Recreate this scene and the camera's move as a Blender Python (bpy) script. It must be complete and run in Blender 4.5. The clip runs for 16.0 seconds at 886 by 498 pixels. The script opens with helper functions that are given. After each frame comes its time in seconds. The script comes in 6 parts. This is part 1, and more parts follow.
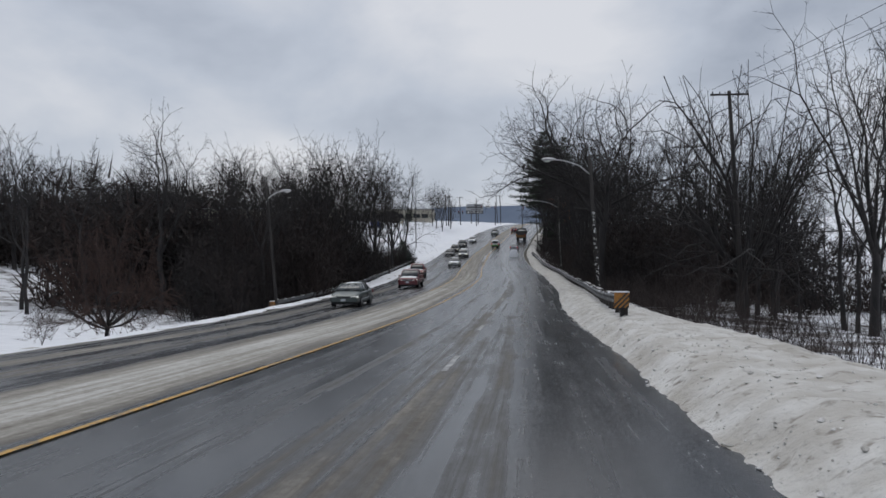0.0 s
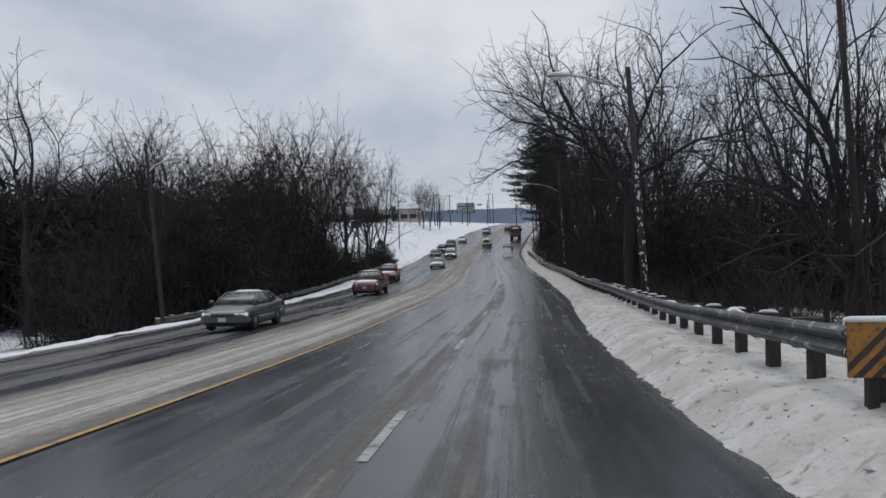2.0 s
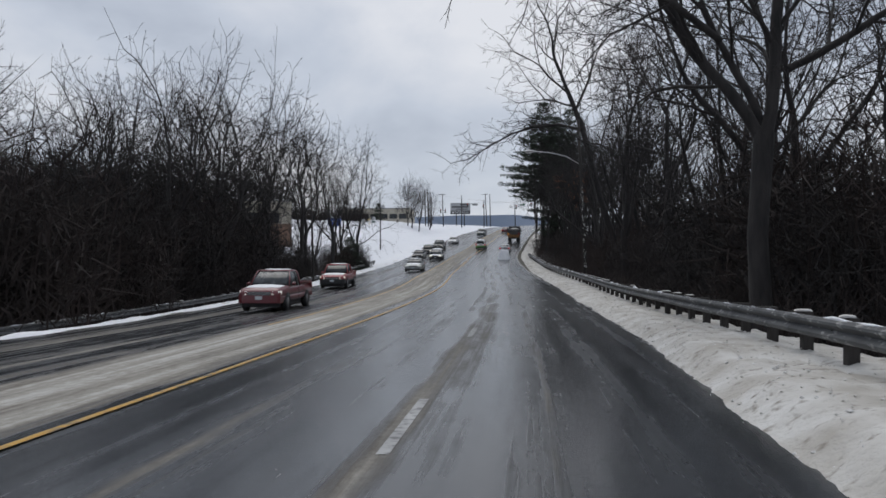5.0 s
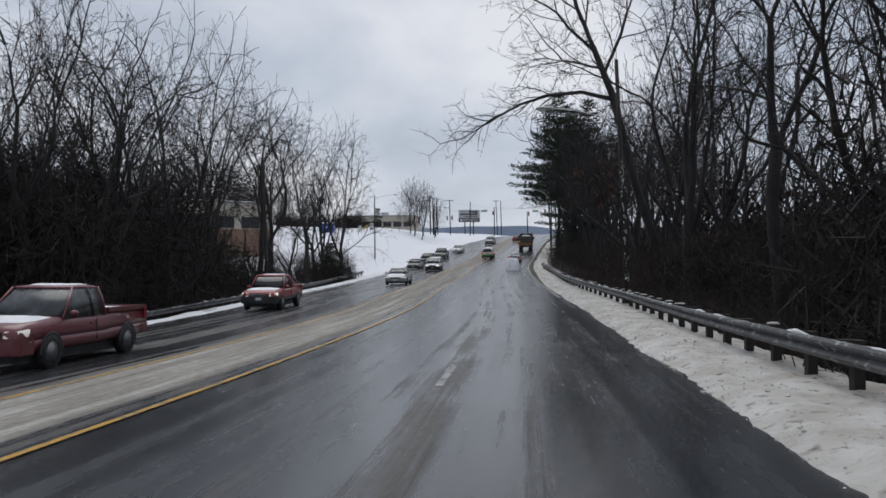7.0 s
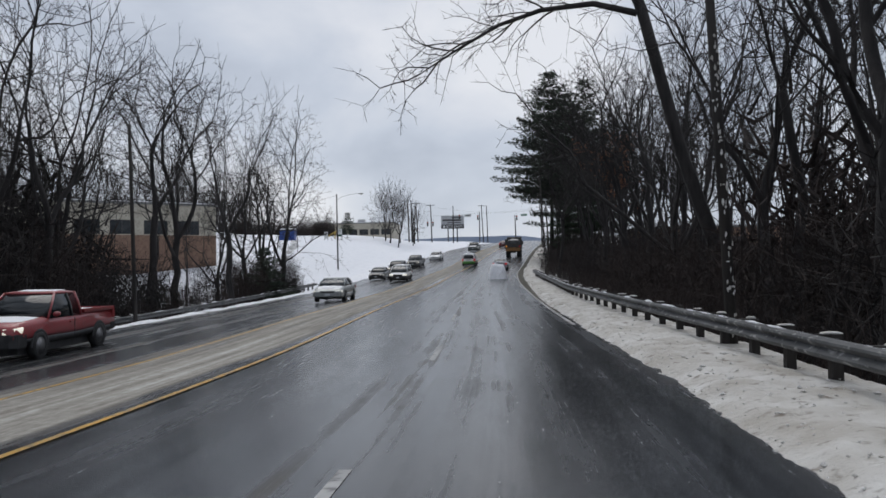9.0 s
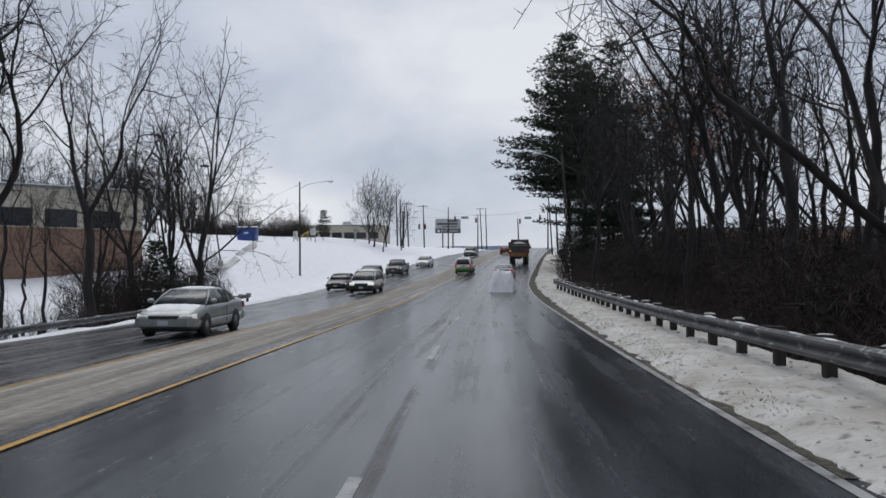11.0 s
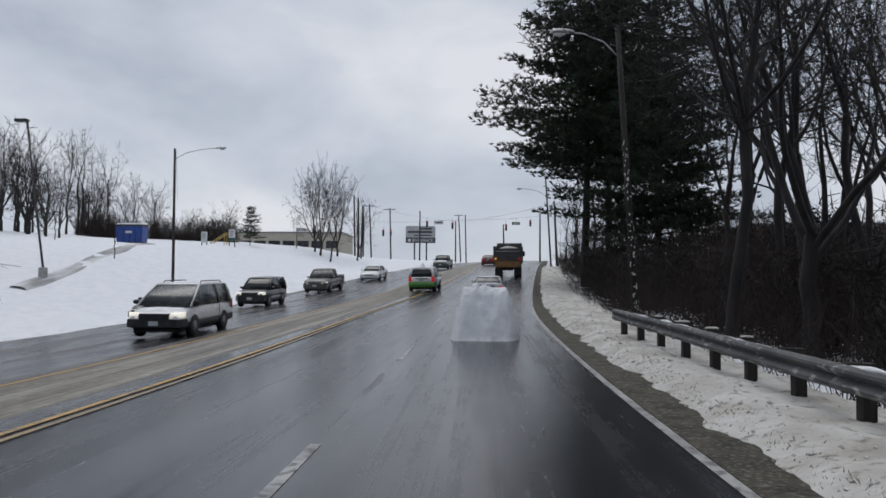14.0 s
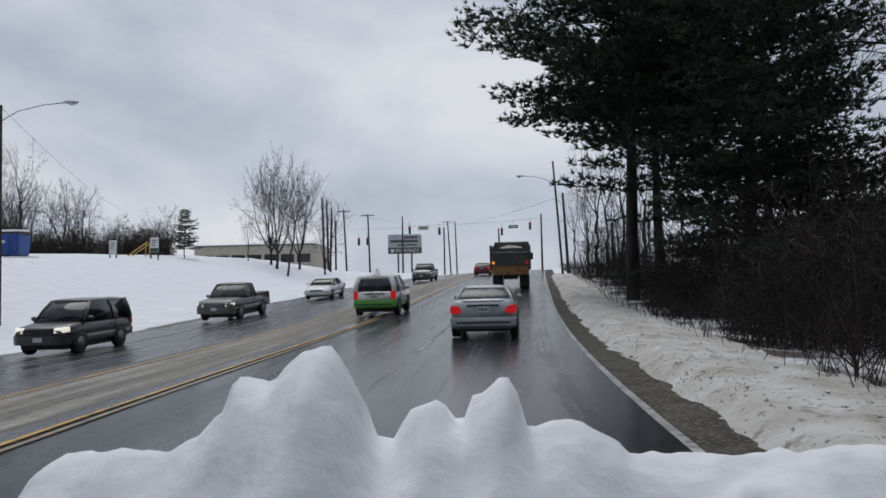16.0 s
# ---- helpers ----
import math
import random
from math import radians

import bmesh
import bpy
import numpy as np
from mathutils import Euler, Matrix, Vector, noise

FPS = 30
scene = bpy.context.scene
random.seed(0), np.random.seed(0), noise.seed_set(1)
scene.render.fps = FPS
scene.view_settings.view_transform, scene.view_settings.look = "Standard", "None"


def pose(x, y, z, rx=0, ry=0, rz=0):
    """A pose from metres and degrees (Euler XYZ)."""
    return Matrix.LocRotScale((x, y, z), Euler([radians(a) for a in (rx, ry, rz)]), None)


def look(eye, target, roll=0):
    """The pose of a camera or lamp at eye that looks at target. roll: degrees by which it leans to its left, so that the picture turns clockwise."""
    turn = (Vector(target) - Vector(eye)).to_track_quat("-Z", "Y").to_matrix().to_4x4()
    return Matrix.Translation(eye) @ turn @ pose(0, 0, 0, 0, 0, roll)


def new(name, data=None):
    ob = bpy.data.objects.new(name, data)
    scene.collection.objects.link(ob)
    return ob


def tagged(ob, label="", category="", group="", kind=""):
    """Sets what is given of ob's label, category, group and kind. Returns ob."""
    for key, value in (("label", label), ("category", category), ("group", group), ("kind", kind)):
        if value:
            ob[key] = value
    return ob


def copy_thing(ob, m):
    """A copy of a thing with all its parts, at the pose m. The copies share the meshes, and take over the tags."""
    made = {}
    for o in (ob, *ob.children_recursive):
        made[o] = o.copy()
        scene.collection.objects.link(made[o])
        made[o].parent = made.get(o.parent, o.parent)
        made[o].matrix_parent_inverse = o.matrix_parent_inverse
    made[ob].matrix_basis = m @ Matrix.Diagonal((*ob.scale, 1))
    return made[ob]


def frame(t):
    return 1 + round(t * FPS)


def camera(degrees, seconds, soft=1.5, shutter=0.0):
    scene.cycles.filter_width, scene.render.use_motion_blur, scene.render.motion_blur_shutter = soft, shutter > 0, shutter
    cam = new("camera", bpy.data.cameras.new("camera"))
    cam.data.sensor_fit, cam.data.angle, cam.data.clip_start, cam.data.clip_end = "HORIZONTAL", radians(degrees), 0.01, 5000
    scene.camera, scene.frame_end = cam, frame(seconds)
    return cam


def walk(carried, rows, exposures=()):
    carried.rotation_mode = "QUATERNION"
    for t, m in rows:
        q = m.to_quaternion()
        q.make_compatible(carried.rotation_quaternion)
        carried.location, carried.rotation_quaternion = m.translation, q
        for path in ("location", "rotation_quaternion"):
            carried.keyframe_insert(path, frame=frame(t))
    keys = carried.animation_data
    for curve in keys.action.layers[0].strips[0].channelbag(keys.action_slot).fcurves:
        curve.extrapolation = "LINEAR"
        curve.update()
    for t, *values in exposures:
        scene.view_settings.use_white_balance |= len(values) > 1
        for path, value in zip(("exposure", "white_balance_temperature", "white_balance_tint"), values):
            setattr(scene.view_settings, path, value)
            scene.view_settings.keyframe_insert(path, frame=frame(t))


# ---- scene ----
cam = camera(56.0, 16.0, soft=1.6)
PATH = [
    (0, (-0.073, 0.000, 1.672), (-0.996, 9.956, 1.525), -0.37),
    (0.5, (-0.141, 5.239, 1.453), (-1.036, 15.198, 1.312), -0.41),
    (1, (-0.152, 10.477, 1.180), (-1.046, 20.436, 1.050), -0.78),
    (1.5, (-0.018, 15.450, 0.874), (-0.865, 25.413, 0.756), -0.47),
    (2, (0.028, 19.757, 0.623), (-0.832, 29.719, 0.521), -1.22),
    (2.5, (0.084, 23.943, 0.442), (-0.808, 33.903, 0.372), -1.32),
    (3, (-0.062, 28.094, 0.203), (-0.862, 38.062, 0.136), -0.27),
    (3.5, (-0.140, 32.304, 0.019), (-0.941, 42.272, -0.021), -0.44),
    (4, (-0.266, 36.333, -0.195), (-1.030, 46.303, -0.263), 0.21),
    (6.5, (0.250, 58.129, -0.764), (-0.703, 68.083, -0.682), -0.78),
    (7, (0.260, 63.221, -0.890), (-0.731, 73.171, -0.785), -0.05),
    (7.5, (0.226, 68.487, -1.045), (-0.758, 78.438, -0.914), -0.06),
    (8, (0.304, 73.655, -1.157), (-0.691, 83.605, -1.032), -0.06),
    (8.5, (0.372, 78.737, -1.263), (-0.642, 88.685, -1.105), -0.74),
    (9, (0.362, 84.062, -1.327), (-0.494, 94.023, -1.090), -0.92),
    (11.5, (-0.872, 115.269, -1.476), (-1.655, 125.232, -1.102), 0.27),
    (12, (-0.969, 121.138, -1.394), (-1.599, 131.109, -0.981), 0.60),
    (12.5, (-1.093, 126.864, -1.314), (-1.778, 136.831, -0.882), -0.52),
    (13, (-1.087, 132.453, -1.292), (-1.728, 142.423, -0.862), -0.29),
    (13.5, (-1.125, 138.033, -1.276), (-1.736, 148.004, -0.827), -0.54),
    (14, (-1.115, 143.706, -1.202), (-1.730, 153.672, -0.653), 0.37),
    (14.5, (-1.148, 149.368, -1.132), (-1.730, 159.333, -0.540), -0.21),
    (15, (-1.236, 154.952, -1.064), (-1.728, 164.924, -0.502), 0.46),
    (15.5, (-1.297, 160.528, -0.989), (-1.783, 170.496, -0.362), -1.36),
    (16, (-1.377, 166.210, -0.795), (-1.905, 176.169, -0.072), -1.14),
]
walk(cam, [(t, look(eye, target, roll)) for t, eye, target, roll in PATH],
     exposures=((0, 0.0), (3, 0.1), (7, 0.14), (9, 0.18), (12, 0.14), (14, 0.08), (16, 0.04)))

# ---- the road's line: distance along, sideways place and height of the driven lane ----
KY = np.array([-60.0, -40.0, -20.0, 0.0, 20.0, 40.0, 60.0, 80.0, 100.0, 120.0, 140.0, 160.0, 180.0, 200.0, 220.0, 240.0, 260.0, 280.0, 300.0, 340.0, 400.0, 500.0])
KX = np.array([-0.5, -0.4, -0.3, -0.19, 0.0, 0.01, 0.31, 0.33, 0.14, -0.66, -1.21, -1.65, -1.75, -1.0, 0.1, 1.3, 2.6, 4.0, 5.5, 9.0, 15.0, 27.0])
KZ = np.array([3.0, 2.0, 1.0, 0.0, -1.04, -2.0, -2.51, -2.96, -3.14, -3.05, -2.89, -2.62, -2.0, -1.1, 0.3, 1.7, 2.9, 4.1, 5.2, 6.8, 8.0, 9.0])


def spline(y, values):
    slope = np.gradient(values, KY)
    i = int(np.clip(np.searchsorted(KY, y) - 1, 0, len(KY) - 2))
    h = KY[i + 1] - KY[i]
    f = min(max((y - KY[i]) / h, 0.0), 1.0)
    return float((1 + 2 * f) * (1 - f) ** 2 * values[i] + f * (1 - f) ** 2 * h * slope[i]
                 + f * f * (3 - 2 * f) * values[i + 1] + f * f * (f - 1) * h * slope[i + 1])


def rx(y):
    return spline(y, KX)


def rz(y):
    return spline(y, KZ)


def ramp(v, *pairs):
    """Straight-line interpolation through (v, value) pairs."""
    return float(np.interp(v, [p[0] for p in pairs], [p[1] for p in pairs]))


def smooth(v, a, b):
    f = min(max((v - a) / (b - a), 0.0), 1.0)
    return f * f * (3 - 2 * f)


def road_z(y, lat):
    return rz(y) + 0.055 * min(0.0, lat + 4.9)


def ground_z(y, lat):
    """Height of the land beside the road, by distance along and sideways offset."""
    base = rz(y)
    if lat >= -4.9:
        low = ramp(y, (-60, -1.6), (20, -1.6), (40, -0.9), (60, -1.2), (120, -1.6), (170, -0.4), (240, 0.3), (400, 0))
        edge = ramp(y, (0, 0.45), (45, 0.4), (75, 0.08), (160, 0.12), (190, 0.25), (300, 0.1))
        far = ramp(y, (0, -2.5), (160, -2.0), (220, 0.0), (400, 0))
        h = ramp(lat, (2.4, -0.05), (4.2, edge), (5.2, edge - 0.1), (9, low), (30, far), (80, far - 1), (160, far + 3), (500, 12), (3000, 20))
        return base + h
    edge = 0.055 * (lat + 4.9)
    woods = ramp(lat, (-3000, 60), (-500, 26), (-160, 9), (-110, 6), (-75, 2.5), (-50, -1.2), (-34, -2.4), (-24, -2.3), (-20, -1.3), (-17, -0.75), (-16, -0.62), (-4.9, 0))
    hill = ramp(lat, (-3000, 60), (-500, 26), (-160, 9), (-110, 6.5), (-60, 3.8), (-45, 3.3), (-36, 2.7), (-29, 0.9), (-24, -0.35), (-18, -0.7), (-16, -0.62), (-4.9, 0))
    k = smooth(y, 172, 222)
    k2 = smooth(y, 270, 320)
    flat = ramp(lat, (-3000, 40), (-500, 16), (-60, 1.5), (-30, 0.2), (-16, -0.5), (-4.9, 0))
    return base + (woods * (1 - k) + hill * k) * (1 - k2) + flat * k2


def gz(x, y):
    return ground_z(y, x - rx(y))


# ---- world: a bright overcast sky and a weak, wide sun ----
world = bpy.data.worlds.new("overcast_sky")
scene.world = world
world.use_nodes = True
wt = world.node_tree
wt.nodes.clear()


def wn(kind, **values):
    n = wt.nodes.new(kind)
    for k, v in values.items():
        n.inputs[k.replace("_", " ")].default_value = v
    return n


sky = wt.nodes.new("ShaderNodeTexSky")
sky.sky_type, sky.sun_disc = "NISHITA", False
sky.sun_elevation, sky.sun_rotation = radians(62), radians(-10)
coord = wt.nodes.new("ShaderNodeTexCoord")
flatten = wt.nodes.new("ShaderNodeVectorMath")
flatten.operation = "MULTIPLY"
flatten.inputs[1].default_value = (1.0, 1.0, 1.9)
wt.links.new(coord.outputs["Generated"], flatten.inputs[0])
cloud = wn("ShaderNodeTexNoise", Scale=3.1, Detail=6.0, Roughness=0.5, Distortion=0.25)
wt.links.new(flatten.outputs[0], cloud.inputs["Vector"])
tone = wt.nodes.new("ShaderNodeValToRGB")
tone.color_ramp.elements[0].position, tone.color_ramp.elements[0].color = 0.34, (0.345, 0.385, 0.465, 1)
tone.color_ramp.elements[1].position, tone.color_ramp.elements[1].color = 0.70, (0.74, 0.755, 0.80, 1)
mid = tone.color_ramp.elements.new(0.52)
mid.color = (0.53, 0.575, 0.66, 1)
# the hidden sun brightens the cloud round it
glow = wt.nodes.new("ShaderNodeVectorMath")
glow.operation = "DOT_PRODUCT"
glow.inputs[1].default_value = Vector((-0.15, 0.96, 0.22)).normalized()
wt.links.new(coord.outputs["Generated"], glow.inputs[0])
lobe = wt.nodes.new("ShaderNodeMapRange")
lobe.interpolation_type = "SMOOTHERSTEP"
lobe.inputs["From Min"].default_value, lobe.inputs["From Max"].default_value = 0.93, 1.0
lobe.inputs["To Min"].default_value, lobe.inputs["To Max"].default_value = 0.0, 0.085
wt.links.new(glow.outputs["Value"], lobe.inputs["Value"])
lift = wt.nodes.new("ShaderNodeMath")
lift.operation = "ADD"
wt.links.new(cloud.outputs["Fac"], lift.inputs[0])
wt.links.new(lobe.outputs[0], lift.inputs[1])
wt.links.new(lift.outputs[0], tone.inputs["Fac"])
b1 = wn("ShaderNodeBackground", Strength=1.0)
b2 = wn("ShaderNodeBackground", Strength=0.05)
wt.links.new(tone.outputs["Color"], b1.inputs["Color"])
wt.links.new(sky.outputs["Color"], b2.inputs["Color"])
add = wt.nodes.new("ShaderNodeMixShader")
add.inputs[0].default_value = 0.12
out = wt.nodes.new("ShaderNodeOutputWorld")
wt.links.new(b1.outputs[0], add.inputs[1])
wt.links.new(b2.outputs[0], add.inputs[2])
wt.links.new(add.outputs[0], out.inputs["Surface"])

sun = new("sun", bpy.data.lights.new("sun", "SUN"))
sun.data.energy, sun.data.angle, sun.data.color = 0.95, radians(45), (1.0, 0.97, 0.93)
sun.matrix_world = look((-40, 100, 220), (0, 0, 0))


# ---- materials ----
def material(name, c1, c2=None, scale=8.0, rough=0.7, metal=0.0, bump=0.0, bump_scale=None, c3=None, fine=None,
             rough2=None, speck=(0.52, 0.68), coord_kind="Object", stretch=(1, 1, 1), coat=0.0, lo=0.35, hi=0.65):
    m = bpy.data.materials.new(name)
    m.use_nodes = True
    t = m.node_tree
    p = t.nodes["Principled BSDF"]
    p.inputs["Roughness"].default_value, p.inputs["Metallic"].default_value = rough, metal
    p.inputs["Coat Weight"].default_value = coat
    p.inputs["Base Color"].default_value = (*c1, 1)
    if c2 is None:
        return m
    tc = t.nodes.new("ShaderNodeTexCoord")
    mp = t.nodes.new("ShaderNodeMapping")
    mp.inputs["Scale"].default_value = stretch
    t.links.new(tc.outputs[coord_kind], mp.inputs["Vector"])
    n1 = t.nodes.new("ShaderNodeTexNoise")
    n1.inputs["Scale"].default_value, n1.inputs["Detail"].default_value = scale, 5
    t.links.new(mp.outputs[0], n1.inputs["Vector"])
    r1 = t.nodes.new("ShaderNodeValToRGB")
    r1.color_ramp.elements[0].position, r1.color_ramp.elements[0].color = lo, (*c1, 1)
    r1.color_ramp.elements[1].position, r1.color_ramp.elements[1].color = hi, (*c2, 1)
    t.links.new(n1.outputs["Fac"], r1.inputs["Fac"])
    colour = r1.outputs["Color"]
    if c3 is not None:
        n2 = t.nodes.new("ShaderNodeTexNoise")
        n2.inputs["Scale"].default_value, n2.inputs["Detail"].default_value = fine or scale * 7, 4
        t.links.new(mp.outputs[0], n2.inputs["Vector"])
        r2 = t.nodes.new("ShaderNodeValToRGB")
        r2.color_ramp.elements[0].position, r2.color_ramp.elements[1].position = speck
        t.links.new(n2.outputs["Fac"], r2.inputs["Fac"])
        mx = t.nodes.new("ShaderNodeMix")
        mx.data_type = "RGBA"
        mx.inputs["B"].default_value = (*c3, 1)
        mx.inputs[7].default_value = (*c3, 1)
        t.links.new(r2.outputs["Color"], mx.inputs["Factor"])
        t.links.new(colour, mx.inputs[6])
        colour = mx.outputs[2]
    t.links.new(colour, p.inputs["Base Color"])
    if rough2 is not None:
        mr = t.nodes.new("ShaderNodeMapRange")
        mr.inputs["To Min"].default_value, mr.inputs["To Max"].default_value = rough, rough2
        t.links.new(n1.outputs["Fac"], mr.inputs["Value"])
        t.links.new(mr.outputs[0], p.inputs["Roughness"])
    if bump:
        n3 = t.nodes.new("ShaderNodeTexNoise")
        n3.inputs["Scale"].default_value, n3.inputs["Detail"].default_value = bump_scale or scale * 3, 6
        t.links.new(mp.outputs[0], n3.inputs["Vector"])
        bp = t.nodes.new("ShaderNodeBump")
        bp.inputs["Strength"].default_value, bp.inputs["Distance"].default_value = bump, 0.05
        t.links.new(n3.outputs["Fac"], bp.inputs["Height"])
        t.links.new(bp.outputs[0], p.inputs["Normal"])
    return m


SNOW = material("fresh_snow", (0.74, 0.76, 0.80), (0.84, 0.85, 0.87), 0.6, 0.75, bump=0.5, bump_scale=6, c3=(0.70, 0.71, 0.74), fine=3)
DIRTY = material("ploughed_snow", (0.40, 0.375, 0.335), (0.62, 0.61, 0.585), 1.1, 0.8, bump=1.0, bump_scale=9, c3=(0.20, 0.175, 0.145), fine=5, speck=(0.58, 0.74), lo=0.3, hi=0.66)
CLOD = material("gritty_snow_clods", (0.48, 0.46, 0.425), (0.70, 0.69, 0.68), 2.0, 0.85, bump=0.5, bump_scale=25, lo=0.4, hi=0.6)
BARK = material("wet_bark", (0.014, 0.0128, 0.013), (0.038, 0.034, 0.033), 3, 0.9, bump=0.6, bump_scale=14, stretch=(1, 1, 0.25))
TWIG = material("dark_twigs", (0.013, 0.0115, 0.0115), (0.032, 0.0275, 0.026), 1.5, 0.9)
# thicket and brush: the deep woods' self-shadow is put into these near-black bases
MURK = material("shade_dark_stems", (0.011, 0.0095, 0.0095), (0.026, 0.0215, 0.0205), 0.5, 0.95)
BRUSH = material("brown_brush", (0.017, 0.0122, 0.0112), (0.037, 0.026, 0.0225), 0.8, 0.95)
REDDISH = material("reddish_twigs", (0.034, 0.019, 0.015), (0.065, 0.038, 0.030), 0.8, 0.95)
RUSSET = material("russet_leaves", (0.16, 0.055, 0.025), (0.24, 0.10, 0.045), 3, 0.85)
NEEDLE = material("pine_needles", (0.012, 0.022, 0.014), (0.032, 0.05, 0.026), 0.9, 0.75)
WOOD = material("weathered_pole_wood", (0.017, 0.015, 0.0145), (0.042, 0.037, 0.034), 5, 0.85, bump=0.4, stretch=(1, 1, 0.1))
GALV = material("galvanised_steel", (0.055, 0.058, 0.06), (0.12, 0.123, 0.125), 2.2, 0.6, 0.3, bump=0.15, c3=(0.36, 0.36, 0.35), fine=7, speck=(0.58, 0.70), rough2=0.7, stretch=(1, 0.5, 1.6))
ALU = material("grey_aluminium", (0.35, 0.36, 0.37), (0.5, 0.5, 0.51), 6, 0.45, 0.6)
CABLE = material("black_cable", (0.03, 0.03, 0.032))


def land_material():
    """Snow over the land, with leaf litter showing through under the trees."""
    m = bpy.data.materials.new("snowy_ground")
    m.use_nodes = True
    t = m.node_tree
    p = t.nodes["Principled BSDF"]
    p.inputs["Roughness"].default_value = 0.85
    tc = t.nodes.new("ShaderNodeTexCoord")
    n1 = t.nodes.new("ShaderNodeTexNoise")
    n1.inputs["Scale"].default_value, n1.inputs["Detail"].default_value = 0.35, 8
    n1.inputs["Roughness"].default_value = 0.65
    t.links.new(tc.outputs["Object"], n1.inputs["Vector"])
    at = t.nodes.new("ShaderNodeAttribute")
    at.attribute_name = "litter"
    s = t.nodes.new("ShaderNodeMath")
    s.operation = "ADD"
    t.links.new(n1.outputs["Fac"], s.inputs[0])
    t.links.new(at.outputs["Fac"], s.inputs[1])
    r = t.nodes.new("ShaderNodeValToRGB")
    r.color_ramp.elements[0].position, r.color_ramp.elements[0].color = 0.72, (0.80, 0.815, 0.85, 1)
    r.color_ramp.elements[1].position, r.color_ramp.elements[1].color = 0.86, (0.055, 0.04, 0.03, 1)
    t.links.new(s.outputs[0], r.inputs["Fac"])
    n2 = t.nodes.new("ShaderNodeTexNoise")
    n2.inputs["Scale"].default_value, n2.inputs["Detail"].default_value = 1.4, 8
    t.links.new(tc.outputs["Object"], n2.inputs["Vector"])
    mx = t.nodes.new("ShaderNodeMix")
    mx.data_type, mx.blend_type = "RGBA", "MULTIPLY"
    mx.inputs[0].default_value = 0.35
    r2 = t.nodes.new("ShaderNodeValToRGB")
    r2.color_ramp.elements[0].position, r2.color_ramp.elements[0].color = 0.3, (0.75, 0.76, 0.78, 1)
    r2.color_ramp.elements[1].position = 0.6
    t.links.new(n2.outputs["Fac"], r2.inputs["Fac"])
    t.links.new(r.outputs["Color"], mx.inputs[6])
    t.links.new(r2.outputs["Color"], mx.inputs[7])
    t.links.new(mx.outputs[2], p.inputs["Base Color"])
    bp = t.nodes.new("ShaderNodeBump")
    bp.inputs["Strength"].default_value, bp.inputs["Distance"].default_value = 0.6, 0.12
    t.links.new(n2.outputs["Fac"], bp.inputs["Height"])
    t.links.new(bp.outputs[0], p.inputs["Normal"])
    return m


